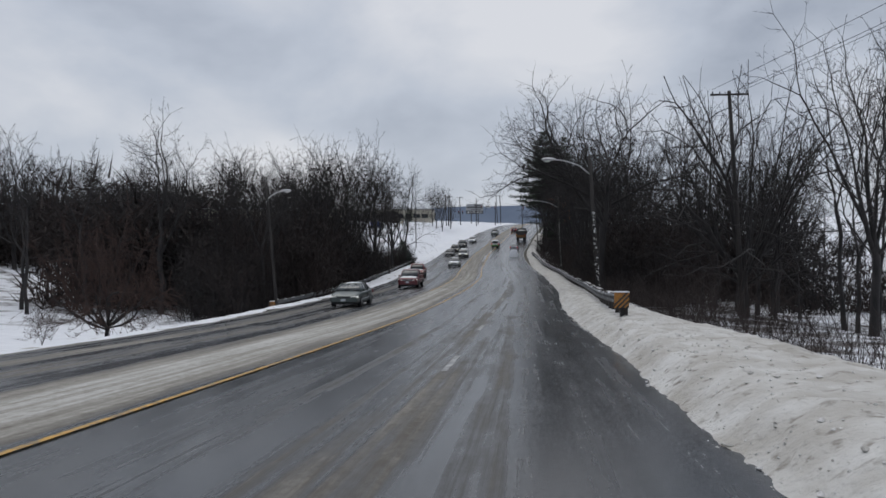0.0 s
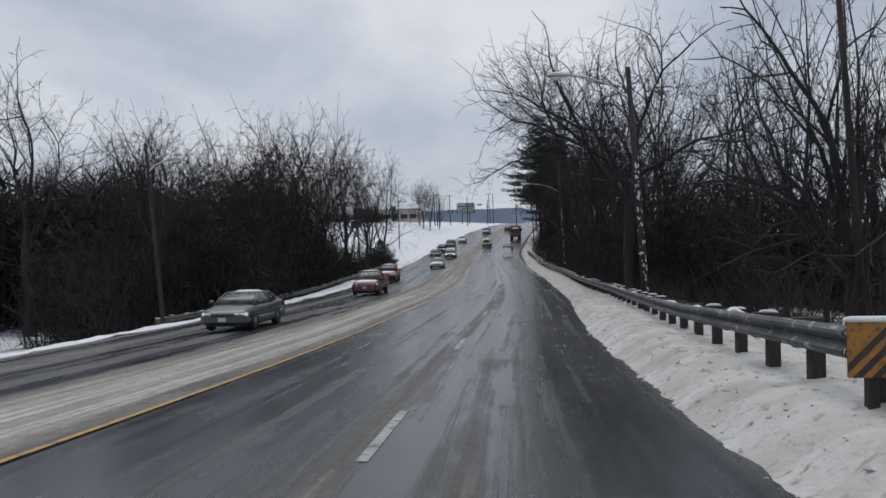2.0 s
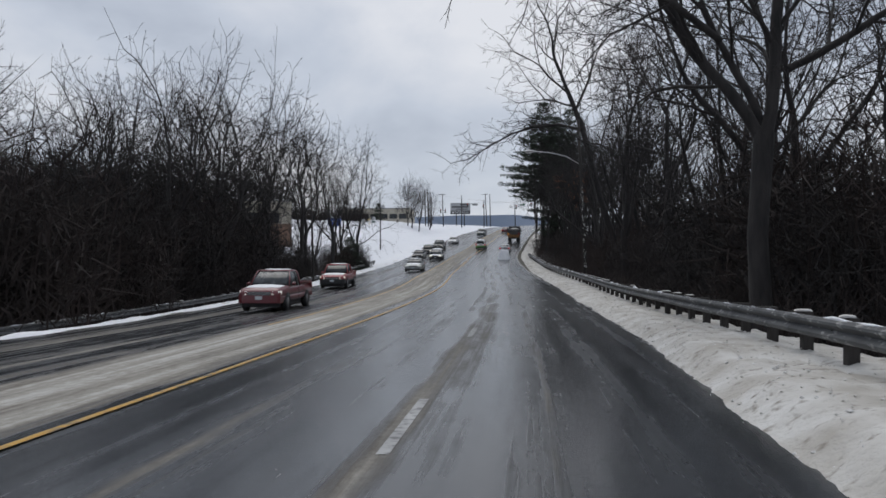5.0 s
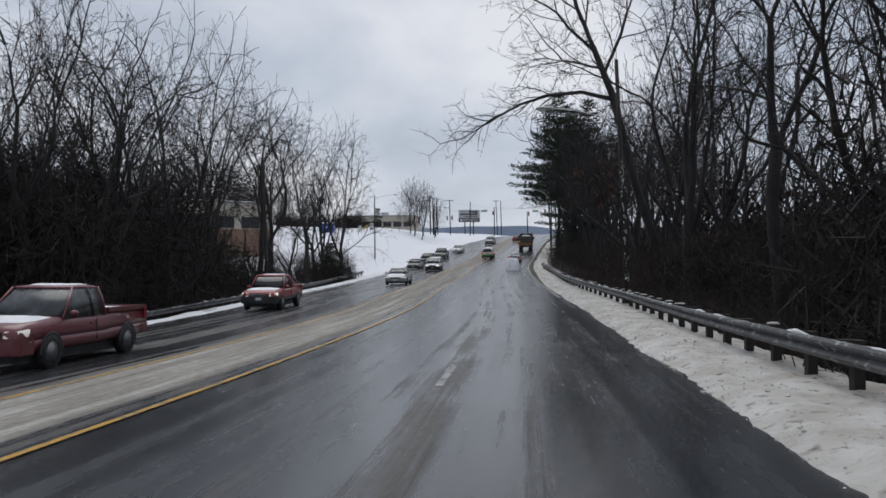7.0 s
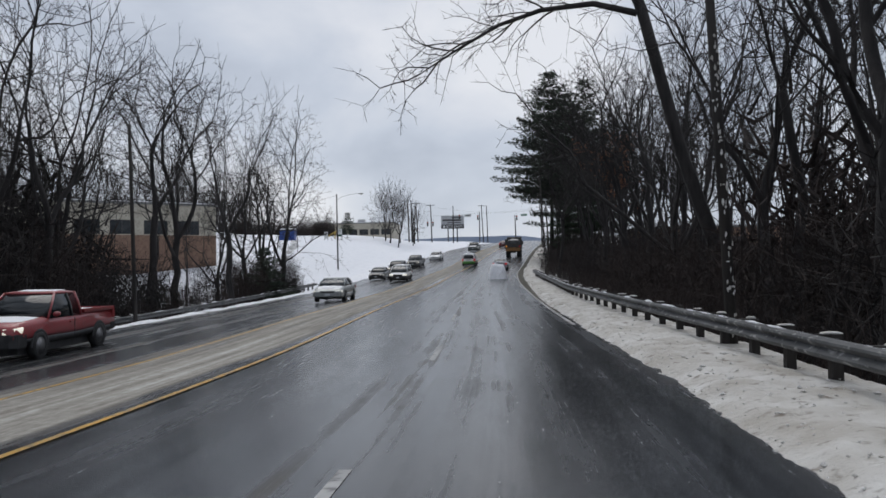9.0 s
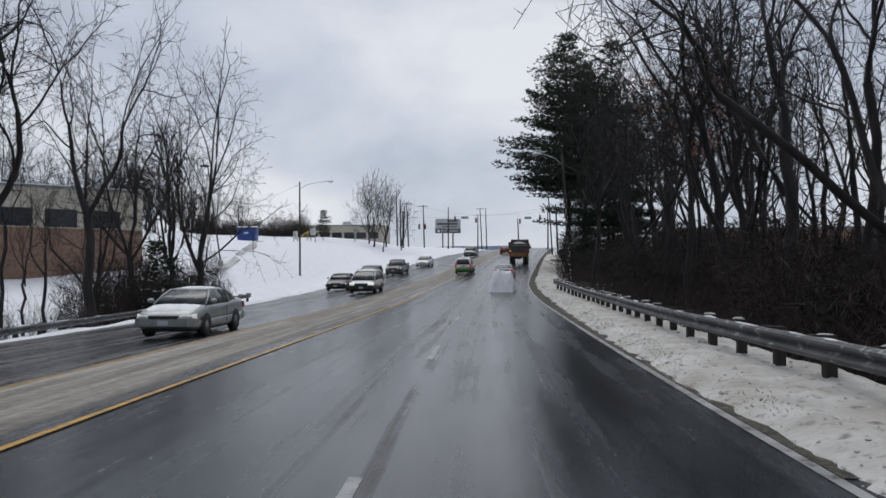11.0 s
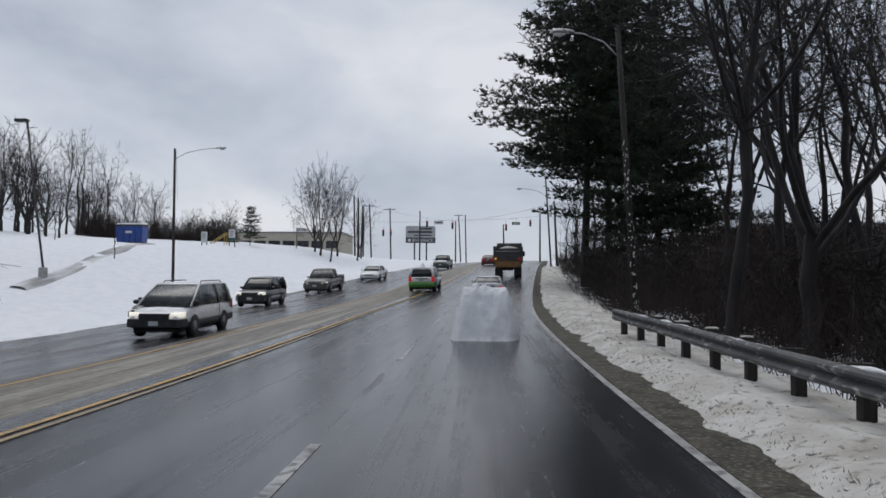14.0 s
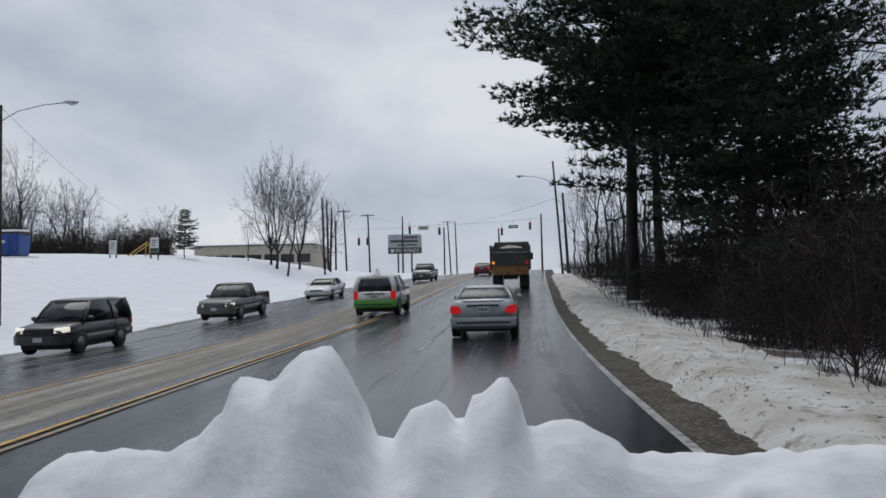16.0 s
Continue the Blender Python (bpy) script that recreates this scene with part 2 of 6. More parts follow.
def road_material():
    """Wet asphalt with slush: the UV map holds metres sideways and metres along."""
    m = bpy.data.materials.new("wet_slushy_asphalt")
    m.use_nodes = True
    t = m.node_tree
    p = t.nodes["Principled BSDF"]
    p.inputs["Specular IOR Level"].default_value = 0.42
    uv = t.nodes.new("ShaderNodeUVMap")
    uv.uv_map = "road"
    sep = t.nodes.new("ShaderNodeSeparateXYZ")
    t.links.new(uv.outputs[0], sep.inputs[0])

    def stretched(sx, sy, scale, detail=6, rough=0.6):
        mp = t.nodes.new("ShaderNodeMapping")
        mp.inputs["Scale"].default_value = (sx, sy, 1)
        t.links.new(uv.outputs[0], mp.inputs["Vector"])
        n = t.nodes.new("ShaderNodeTexNoise")
        n.inputs["Scale"].default_value, n.inputs["Detail"].default_value = scale, detail
        n.inputs["Roughness"].default_value = rough
        t.links.new(mp.outputs[0], n.inputs["Vector"])
        return n.outputs["Fac"]

    def math(op, a, b):
        n = t.nodes.new("ShaderNodeMath")
        n.operation = op
        for i, v in enumerate((a, b)):
            if isinstance(v, (int, float)):
                n.inputs[i].default_value = v
            else:
                t.links.new(v, n.inputs[i])
        return n.outputs[0]

    mr = t.nodes.new("ShaderNodeMapRange")
    mr.inputs["From Min"].default_value, mr.inputs["From Max"].default_value = -18.0, 4.0
    wobble = math("MULTIPLY", math("SUBTRACT", stretched(0.3, 0.05, 1.0, 3), 0.5), 0.9)
    t.links.new(math("ADD", sep.outputs[0], wobble), mr.inputs["Value"])
    band = t.nodes.new("ShaderNodeValToRGB")
    el = band.color_ramp.elements
    # slush by sideways place: shoulder, far lanes with two wheel tracks each, turning lane, near lanes, kerb side
    stops = ((-17.2, 0.8), (-16.3, 0.42), (-15.5, 0.30), (-14.7, 0.10), (-13.9, 0.40), (-12.9, 0.42), (-12.1, 0.10), (-11.2, 0.34), (-10.4, 0.36), (-9.5, 0.10),
             (-8.7, 0.36), (-7.7, 0.70), (-5.7, 0.66), (-5.15, 0.34), (-4.75, -0.1), (-3.7, -0.08), (-3.1, 0.2), (-2.4, 0.10), (-1.5, 0.36),
             (-0.9, 0.14), (0.0, 0.26), (0.7, 0.06), (2.1, 0.04), (2.6, 0.14), (3.1, 0.3))
    for i, (lat, v) in enumerate(stops):
        pos = (lat + 18.0) / 22.0
        e = el[i] if i < 2 else el.new(pos)
        e.position = pos
        e.color = (v, v, v, 1)
    t.links.new(mr.outputs[0], band.inputs["Fac"])
    streak = stretched(1.0, 0.012, 2.1, 7, 0.66)
    patch = stretched(0.7, 0.16, 1.6, 8, 0.7)
    s = math("ADD", band.outputs["Color"], math("MULTIPLY", math("SUBTRACT", streak, 0.5), 1.15))
    s = math("ADD", s, math("MULTIPLY", math("SUBTRACT", patch, 0.5), 0.55))
    # the far end of the road is cleaner, the near end more snowed over
    early = t.nodes.new("ShaderNodeMapRange")
    early.inputs["From Min"].default_value, early.inputs["From Max"].default_value = 20.0, 150.0
    early.inputs["To Min"].default_value, early.inputs["To Max"].default_value = 0.07, -0.12
    t.links.new(sep.outputs[1], early.inputs["Value"])
    s = math("ADD", s, early.outputs[0])
    slush = t.nodes.new("ShaderNodeMapRange")
    slush.interpolation_type = "SMOOTHSTEP"
    slush.inputs["From Min"].default_value, slush.inputs["From Max"].default_value = 0.22, 0.62
    t.links.new(s, slush.inputs["Value"])
    grit = stretched(1, 1, 14, 4)
    asphalt = t.nodes.new("ShaderNodeValToRGB")
    asphalt.color_ramp.elements[0].position, asphalt.color_ramp.elements[0].color = 0.3, (0.015, 0.0168, 0.019, 1)
    asphalt.color_ramp.elements[1].position, asphalt.color_ramp.elements[1].color = 0.7, (0.034, 0.037, 0.041, 1)
    t.links.new(math("ADD", math("MULTIPLY", grit, 0.5), math("MULTIPLY", patch, 0.5)), asphalt.inputs["Fac"])
    wetsnow = t.nodes.new("ShaderNodeValToRGB")
    wetsnow.color_ramp.elements[0].position, wetsnow.color_ramp.elements[0].color = 0.26, (0.105, 0.088, 0.066, 1)
    wetsnow.color_ramp.elements[1].position, wetsnow.color_ramp.elements[1].color = 0.80, (0.72, 0.715, 0.70, 1)
    ridge = wetsnow.color_ramp.elements.new(0.50)
    ridge.color = (0.31, 0.295, 0.262, 1)
    grain = stretched(1, 0.55, 6, 9, 0.8)
    long_grain = stretched(1.0, 0.03, 4.5, 6, 0.7)
    white = math("ADD", math("MULTIPLY", s, 0.62), math("MULTIPLY", math("SUBTRACT", long_grain, 0.5), 0.55))
    white = math("ADD", white, math("MULTIPLY", math("SUBTRACT", grain, 0.42), 0.6))
    t.links.new(white, wetsnow.inputs["Fac"])
    mx = t.nodes.new("ShaderNodeMix")
    mx.data_type = "RGBA"
    t.links.new(slush.outputs[0], mx.inputs[0])
    t.links.new(asphalt.outputs["Color"], mx.inputs[6])
    t.links.new(wetsnow.outputs["Color"], mx.inputs[7])
    t.links.new(mx.outputs[2], p.inputs["Base Color"])
    rr = t.nodes.new("ShaderNodeMapRange")
    rr.inputs["To Min"].default_value, rr.inputs["To Max"].default_value = 0.20, 0.82
    uneven = math("ADD", math("MULTIPLY", math("SUBTRACT", patch, 0.5), 0.5), math("MULTIPLY", math("SUBTRACT", streak, 0.44), 0.9))
    t.links.new(math("ADD", slush.outputs[0], uneven), rr.inputs["Value"])
    t.links.new(rr.outputs[0], p.inputs["Roughness"])
    # the cleared strip beside the centre line is only damp
    damp = t.nodes.new("ShaderNodeMapRange")
    damp.inputs["From Min"].default_value, damp.inputs["From Max"].default_value = -0.12, 0.16
    damp.inputs["To Min"].default_value, damp.inputs["To Max"].default_value = 0.10, 0.45
    t.links.new(s, damp.inputs["Value"])
    t.links.new(damp.outputs[0], p.inputs["Specular IOR Level"])
    bp = t.nodes.new("ShaderNodeBump")
    bp.inputs["Strength"].default_value, bp.inputs["Distance"].default_value = 0.45, 0.025
    t.links.new(math("ADD", math("MULTIPLY", slush.outputs[0], math("ADD", math("ADD", grain, long_grain), 0.2)), math("MULTIPLY", grit, 0.1)), bp.inputs["Height"])
    t.links.new(bp.outputs[0], p.inputs["Normal"])
    return m


ROAD = road_material()
LAND = land_material()
FADED = material("faded_yellow_paint", (0.34, 0.23, 0.09), (0.19, 0.145, 0.085), 0.9, 0.45, c3=(0.06, 0.055, 0.045), fine=5)
YELLOW = material("worn_yellow_paint", (0.58, 0.31, 0.025), (0.40, 0.24, 0.05), 1.2, 0.45, c3=(0.09, 0.08, 0.06), fine=5)
WHITE_PAINT = material("worn_white_paint", (0.42, 0.42, 0.41), (0.24, 0.24, 0.24), 1.5, 0.5, c3=(0.08, 0.08, 0.08), fine=6)


# ---- building tools ----
class Geo:
    """Gathers vertices and faces for one mesh."""

    def __init__(self):
        self.v, self.f = [], []

    def face(self, *pts):
        n = len(self.v)
        self.v += [tuple(p) for p in pts]
        self.f.append(tuple(range(n, n + len(pts))))

    def box(self, x0, y0, z0, x1, y1, z1):
        n = len(self.v)
        self.v += [(x0, y0, z0), (x1, y0, z0), (x1, y1, z0), (x0, y1, z0), (x0, y0, z1), (x1, y0, z1), (x1, y1, z1), (x0, y1, z1)]
        self.f += [tuple(n + i for i in q) for q in ((3, 2, 1, 0), (4, 5, 6, 7), (0, 1, 5, 4), (1, 2, 6, 5), (2, 3, 7, 6), (3, 0, 4, 7))]
        return self

    def rings(self, rings, closed=True, caps=True):
        """Joins rings of equal length into a skin."""
        n, k = len(self.v), len(rings[0])
        for r in rings:
            self.v += [tuple(p) for p in r]
        for i in range(len(rings) - 1):
            for j in range(k if closed else k - 1):
                a, b = n + i * k + j, n + i * k + (j + 1) % k
                self.f.append((a, b, b + k, a + k))
        if caps and closed:
            self.f.append(tuple(range(n + k - 1, n - 1, -1)))
            self.f.append(tuple(range(n + (len(rings) - 1) * k, n + len(rings) * k)))
        return self

    def tube(self, pts, radii, sides=6, caps=True):
        pts = [Vector(p) for p in pts]
        rings = []
        for i, p in enumerate(pts):
            d = (pts[min(i + 1, len(pts) - 1)] - pts[max(i - 1, 0)]).normalized()
            u = d.cross(Vector((0, 0, 1)) if abs(d.z) < 0.9 else Vector((1, 0, 0))).normalized()
            w = d.cross(u)
            r = radii[i] if isinstance(radii, (list, tuple)) else radii
            rings.append([p + r * (math.cos(6.2832 * k / sides) * u + math.sin(6.2832 * k / sides) * w) for k in range(sides)])
        return self.rings(rings, True, caps)

    def prism(self, a, b, ra, rb):
        """A thin three-sided twig."""
        d = b - a
        u = d.orthogonal().normalized()
        w = d.cross(u).normalized()
        n = len(self.v)
        for p, r in ((a, ra), (b, rb)):
            for c, s in ((1, 0), (-0.5, 0.866), (-0.5, -0.866)):
                self.v.append((p.x + r * (c * u.x + s * w.x), p.y + r * (c * u.y + s * w.y), p.z + r * (c * u.z + s * w.z)))
        self.f += [(n, n + 1, n + 4, n + 3), (n + 1, n + 2, n + 5, n + 4), (n + 2, n, n + 3, n + 5)]

    def spike(self, a, b, r):
        """A fine twig that ends in a point."""
        d = b - a
        u = d.orthogonal().normalized() * r
        w = d.cross(u).normalized() * (r * 0.866)
        n = len(self.v)
        self.v += [(a.x + u.x, a.y + u.y, a.z + u.z), (a.x - u.x * 0.5 + w.x, a.y - u.y * 0.5 + w.y, a.z - u.z * 0.5 + w.z), (a.x - u.x * 0.5 - w.x, a.y - u.y * 0.5 - w.y, a.z - u.z * 0.5 - w.z), (b.x, b.y, b.z)]
        self.f += [(n, n + 1, n + 3), (n + 1, n + 2, n + 3), (n + 2, n, n + 3)]

    def cyl(self, a, b, r, sides=16, r2=None):
        return self.tube([a, b], [r, r if r2 is None else r2], sides)

    def mesh(self, name, mat, smooth_faces=False):
        me = bpy.data.meshes.new(name)
        me.from_pydata(self.v, [], self.f)
        me.validate()
        me.materials.append(mat)
        if smooth_faces:
            me.polygons.foreach_set("use_smooth", [True] * len(me.polygons))
        me.update()
        return me


def part(name, geo, mat, parent=None, label="", smooth_faces=False, bevel=0.0):
    ob = new(name, geo.mesh(name, mat, smooth_faces))
    if bevel:
        bm = bmesh.new()
        bm.from_mesh(ob.data)
        bmesh.ops.remove_doubles(bm, verts=bm.verts, dist=0.0005)
        sharp = [e for e in bm.edges if len(e.link_faces) == 2 and e.calc_face_angle(0) > 0.6]
        bmesh.ops.bevel(bm, geom=sharp, offset=bevel, segments=2, affect="EDGES", clamp_overlap=True)
        bm.to_mesh(ob.data)
        bm.free()
    ob.parent = parent
    if label:
        ob["label"] = label
    return ob


def thing(name, x, y, z, rz_deg=0, label="", category="", group="", kind=""):
    ob = new(name)
    ob.empty_display_size = 0.1
    ob.matrix_basis = pose(x, y, z, 0, 0, rz_deg)
    return tagged(ob, label, category, group, kind)


# ---- land and road ----
def build_ground():
    lats = [-4000, -2000, -1000, -500, -300, -220, -160, -130, -110, -90, -75, -65, -58, -52, -47, -43, -40, -38, -36, -34, -32, -30.5, -29, -27.5, -26, -25,
            -24, -23, -22, -21, -20, -19, -18, -17, -16.3, -15, -10, -4.9, 0, 2.3, 3, 3.6, 4.2, 4.7, 5.2, 6, 7, 8, 9, 10.5, 12.5, 15, 18, 22, 26, 30, 36, 45, 60, 80, 110, 160, 300, 500, 1000, 2000, 4000]
    ys = [-3000, -1500, -700, -350, -200, -130] + list(np.arange(-90, 341, 4.0)) + [350, 365, 380, 400, 430, 470, 520, 600, 750, 1000, 1500, 2500, 4500]
    g, litter = Geo(), []
    for y in ys:
        for lat in lats:
            z = ground_z(y, lat)
            if -16.2 < lat < 2.5:
                z = road_z(y, lat) - 0.12
            elif 2.5 < lat < 5.3 and -45 < y < 305:
                z -= 0.3
            elif abs(lat) < 400 and -100 < y < 500:
                z += (noise.noise((lat * 0.11, y * 0.11, 3.0)) * 0.35 + noise.noise((lat * 0.5, y * 0.5, 8.0)) * 0.08) * min(1, (abs(lat + 7) - 9) / 8)
            g.v.append((rx(y) + lat, y, z))
            woods = 0.0
            if lat > 5:
                woods = 0.30 * smooth(lat, 4.7, 5.6) * (1 - smooth(lat, 60, 150)) * (0.35 + 0.65 * smooth(y, 12, 45)) * (1 - 0.9 * smooth(y, 260, 330))
                woods *= (1 - 0.55 * smooth(lat, 16, 30)) * (1 - 0.35 * smooth(y, 112, 130) * smooth(lat, 9, 13))
            elif lat < -20:
                woods = 0.24 * (1 - smooth(y, 138, 158)) * smooth(-lat, 20.5, 24) * smooth(y, 30, 75)
                woods = max(woods, 0.30 * smooth(-lat, 58, 75) * (1 - smooth(y, 300, 340)) * (1 - smooth(y, 215, 250) * (1 - smooth(-lat, 75, 95))))
            litter.append(woods)
    k = len(lats)
    for i in range(len(ys) - 1):
        for j in range(k - 1):
            a = i * k + j
            g.f.append((a, a + 1, a + k + 1, a + k))
    ob = part("ground", g, LAND, smooth_faces=True)
    at = ob.data.attributes.new("litter", "FLOAT", "POINT")
    at.data.foreach_set("value", litter)
    return tagged(ob, "snow-covered land with leaf litter under the bare woods", "ground", kind="structure")


def strip(name, lat0, lat1, y0, y1, dy, lift, mat, label, category, cols=1, height=None, uv=False):
    """A strip that follows the road between two sideways offsets."""
    g, uvs = Geo(), []
    n = max(2, int(round((y1 - y0) / dy)) + 1)
    for i in range(n):
        y = y0 + (y1 - y0) * i / (n - 1)
        for j in range(cols + 1):
            lat = lat0 + (lat1 - lat0) * j / cols
            g.v.append((rx(y) + lat, y, road_z(y, lat) + lift + (height(y, lat) if height else 0)))
            uvs.append((lat, y))
    k = cols + 1
    for i in range(n - 1):
        for j in range(cols):
            a = i * k + j
            g.f.append((a, a + 1, a + k + 1, a + k))
    ob = part(name, g, mat, smooth_faces=True)
    if uv:
        layer = ob.data.uv_layers.new(name="road")
        layer.data.foreach_set("uv", [c for lp in ob.data.loops for c in uvs[lp.vertex_index]])
    return tagged(ob, label, category, kind="structure")


build_ground()
strip("road", -17.2, 2.9, -70, 480, 2.0, 0.0, ROAD, "wet asphalt road with grey slush between the wheel tracks", "road", cols=10, uv=True)
strip("road_line", -5.02, -4.90, -20, 118, 3.0, 0.006, YELLOW, "worn solid yellow centre line on wet asphalt", "road marking")
strip("road_line", -5.02, -4.90, 118, 330, 3.0, 0.006, YELLOW, "worn solid yellow centre line on wet asphalt", "road marking")
strip("road_line", -4.79, -4.70, 142, 330, 3.0, 0.006, FADED, "second worn yellow centre line on wet asphalt", "road marking")
strip("road_line", -8.12, -8.00, 70, 330, 3.0, 0.006, YELLOW, "yellow line along the slushy turning lane", "road marking")
strip("edge_line", 2.33, 2.45, 110, 330, 3.0, 0.006, WHITE_PAINT, "worn white edge line beside the snowbank", "road marking")
first = 3.0
for i in range(-2, 27):
    y = first + 12.19 * i
    strip("lane_dash", -1.50, -1.38, y, y + 3.05, 1.5, 0.006, WHITE_PAINT, "worn white lane dash on wet asphalt", "road marking")
    if y > 110:
        strip("lane_dash", -12.5, -12.38, y, y + 3.05, 1.5, 0.006, WHITE_PAINT, "worn white lane dash on the oncoming side", "road marking")


def bank_right(y, lat):
    crest = ground_z(y, 4.2) - rz(y)
    side = smooth(lat, 1.9, 3.0) * crest if lat < 4.2 else crest + (ground_z(y, lat) - rz(y) - crest)
    lump = noise.noise((lat * 0.7, y * 0.4, 1.0)) * 0.05 + noise.noise((lat * 1.6, y * 1.3, 5.0)) * 0.07 + noise.noise((lat * 3.4, y * 3.1, 9.0)) * 0.055 + abs(noise.noise((lat * 5.5, y * 5.0, 13.0))) * 0.05
    edge = 2.35 + 0.55 * smooth(y, 120, 165) if y > 70 else 1.85 + 0.5 * smooth(y, 45, 70)
    edge += 0.12 * noise.noise((0, y * 0.2, 4)) + (0.07 + 0.12 * smooth(y, 110, 130)) * noise.noise((lat * 0.8, y * 1.4, 7)) + 0.06 * noise.noise((lat * 3, y * 5.5, 3))
    k = smooth(lat, edge - 0.05, edge + 0.7)
    return -0.06 + k * (0.13 + side * 0.9 + lump)


VERGE = material("muddy_verge", (0.026, 0.023, 0.017), (0.080, 0.072, 0.050), 2.6, 0.95, bump=1.0, bump_scale=14, c3=(0.19, 0.18, 0.16), fine=16, speck=(0.52, 0.72))
strip("verge", 2.46, 3.5, 116, 300, 1.0, 0.008, VERGE, "muddy verge with dead grass beside the edge line", "verge", cols=3)
strip("snowbank", 1.3, 5.6, -16, 250, 0.16, 0.0, DIRTY, "ploughed dirty snowbank along the road's edge", "snowbank", cols=26, height=bank_right)


def bank_left(y, lat):
    lump = noise.noise((lat * 0.9, y * 0.5, 21.0)) * 0.12 + noise.noise((lat * 3, y * 2, 25.0)) * 0.05
    edge = -15.8 - 0.7 * smooth(y, 175, 200) + 0.4 * noise.noise((0, y * 0.2, 30))
    k = smooth(-lat, -edge, -edge + 0.8)
    side = ground_z(y, lat) - road_z(y, lat)
    return -0.05 + k * (0.16 + lump) + (side if lat < -16.2 else 0) * k


strip("snowbank", -15.0, -20.8, -60, 320, 0.5, 0.0, SNOW, "white snow verge beside the oncoming lanes", "snowbank", cols=14, height=bank_left)


# ---- guardrails ----
def guardrail(lat_of, top_of, y0, y1, side, label):
    """A W-beam on posts, from y0 to y1; side is +1 where the road lies to the left of it."""
    rail = thing("guardrail", rx(y0) + lat_of(y0), y0, ground_z(y0, lat_of(y0)), 0, label, "guardrail")
    ox, oy, oz = rail.location
    profile = ((0.0, 0.155), (0.035, 0.14), (0.08, 0.11), (0.085, 0.075), (0.03, 0.03), (0.0, 0.0), (0.03, -0.03), (0.085, -0.075), (0.08, -0.11), (0.035, -0.14), (0.0, -0.155))
    g, rings = Geo(), []
    n = int((y1 - y0) / 1.905)
    for i in range(n + 1):
        y = y0 + i * 1.905
        x, z = rx(y) + lat_of(y), rz(y) + top_of(y) - 0.155
        rings.append([(x - side * u - ox, y - oy, z + w - oz) for u, w in profile] + [(x - side * u + side * 0.006 - ox, y - oy, z + w * 0.98 - oz) for u, w in reversed(profile)])
    g.rings(rings)
    part("beam", g, GALV, rail, "galvanised corrugated steel beam with road salt stains")
    cap = Geo()
    capr = []
    for i in range(n * 3 + 1):
        y = y0 + i * 0.635
        x, z = rx(y) + lat_of(y), rz(y) + top_of(y)
        h = -0.02 + 0.11 * max(0.0, noise.noise((y * 0.9, 3, side)) + 0.05)
        capr.append([(x - side * 0.03 - ox, y - oy, z - 0.012 - oz), (x + side * 0.0 - ox, y - oy, z + h - oz), (x + side * 0.05 - ox, y - oy, z + h * 0.8 - oz), (x + side * 0.07 - ox, y - oy, z - 0.015 - oz)])
    cap.rings(capr)
    part("snow_cap", cap, SNOW, rail, "thin crust of snow on the beam", True)
    pg = Geo().box(-0.075, -0.1, -1.3, 0.075, 0.1, 0.0)
    me = pg.mesh("post", WOOD)
    bg = Geo().box(-0.09, -0.075, -0.34, 0.09, 0.075, 0.0)
    bme = bg.mesh("spacer_block", WOOD)
    sg = Geo()
    sg.rings([[(q * cx + 0.012 * math.sin(cx * 90 + z * 60), q * cy + 0.01 * math.cos(cy * 70 + z * 90), z) for cx, cy in ((-0.16, -0.06), (-0.12, -0.09), (0.10, -0.085), (0.165, -0.05), (0.17, 0.05), (0.12, 0.085), (-0.1, 0.09), (-0.155, 0.055))] for q, z in ((0.96, 0.0), (1.03, 0.018), (0.93, 0.042), (0.62, 0.056))])
    sme = sg.mesh("snow_lump", CLOD)
    lap = Geo().rings([[(-side * (u + 0.004), yy, w - 0.155) for u, w in profile] + [(-side * u + side * 0.003, yy, w * 0.99 - 0.155) for u, w in reversed(profile)] for yy in (-0.16, 0.16)])
    lme = lap.mesh("splice_plate", GALV)
    bolt = Geo().rings([[(-side * d, q * math.cos(k * 1.0472), -0.155 + q * math.sin(k * 1.0472)) for k in range(6)] for q, d in ((0.024, 0.0), (0.022, 0.016), (0.012, 0.022))])
    bolt_me = bolt.mesh("bolt", GALV)
    for i in range(n + 1):
        y = y0 + i * 1.905
        x, z = rx(y) + lat_of(y), rz(y) + top_of(y)
        bt = new("bolt", bolt_me)
        bt.parent, bt.location = rail, (x - ox, y - oy, z - oz)
        if i % 2 == 0 and 0 < i < n:
            lp = new("splice_plate", lme)
            lp.parent, lp.location = rail, (x - ox, y - oy, z - oz)
            dx = rx(y + 1) + lat_of(y + 1) - rx(y - 1) - lat_of(y - 1)
            dz = rz(y + 1) + top_of(y + 1) - rz(y - 1) - top_of(y - 1)
            lp.matrix_basis = pose(x - ox, y - oy, z - oz, math.degrees(math.atan(dz / 2)), 0, -math.degrees(math.atan(dx / 2)))
        po = new("post", me)
        po.parent = rail
        po.location = (x + side * 0.255 - ox, y - oy, z + 0.01 - oz)
        bo = new("spacer_block", bme)
        bo.parent = rail
        bo.location = (x + side * 0.092 - ox, y - oy, z + 0.015 - oz)
        if random.random() < 0.5:
            so = new("snow_lump", sme)
            so.parent = rail
            so.matrix_basis = pose(x + side * 0.2 - ox, y - oy, z + 0.012 - oz, 0, 0, random.uniform(-10, 10))
            so.scale = (random.uniform(0.5, 0.95), random.uniform(0.6, 1.05), random.uniform(0.3, 0.8))
    return rail


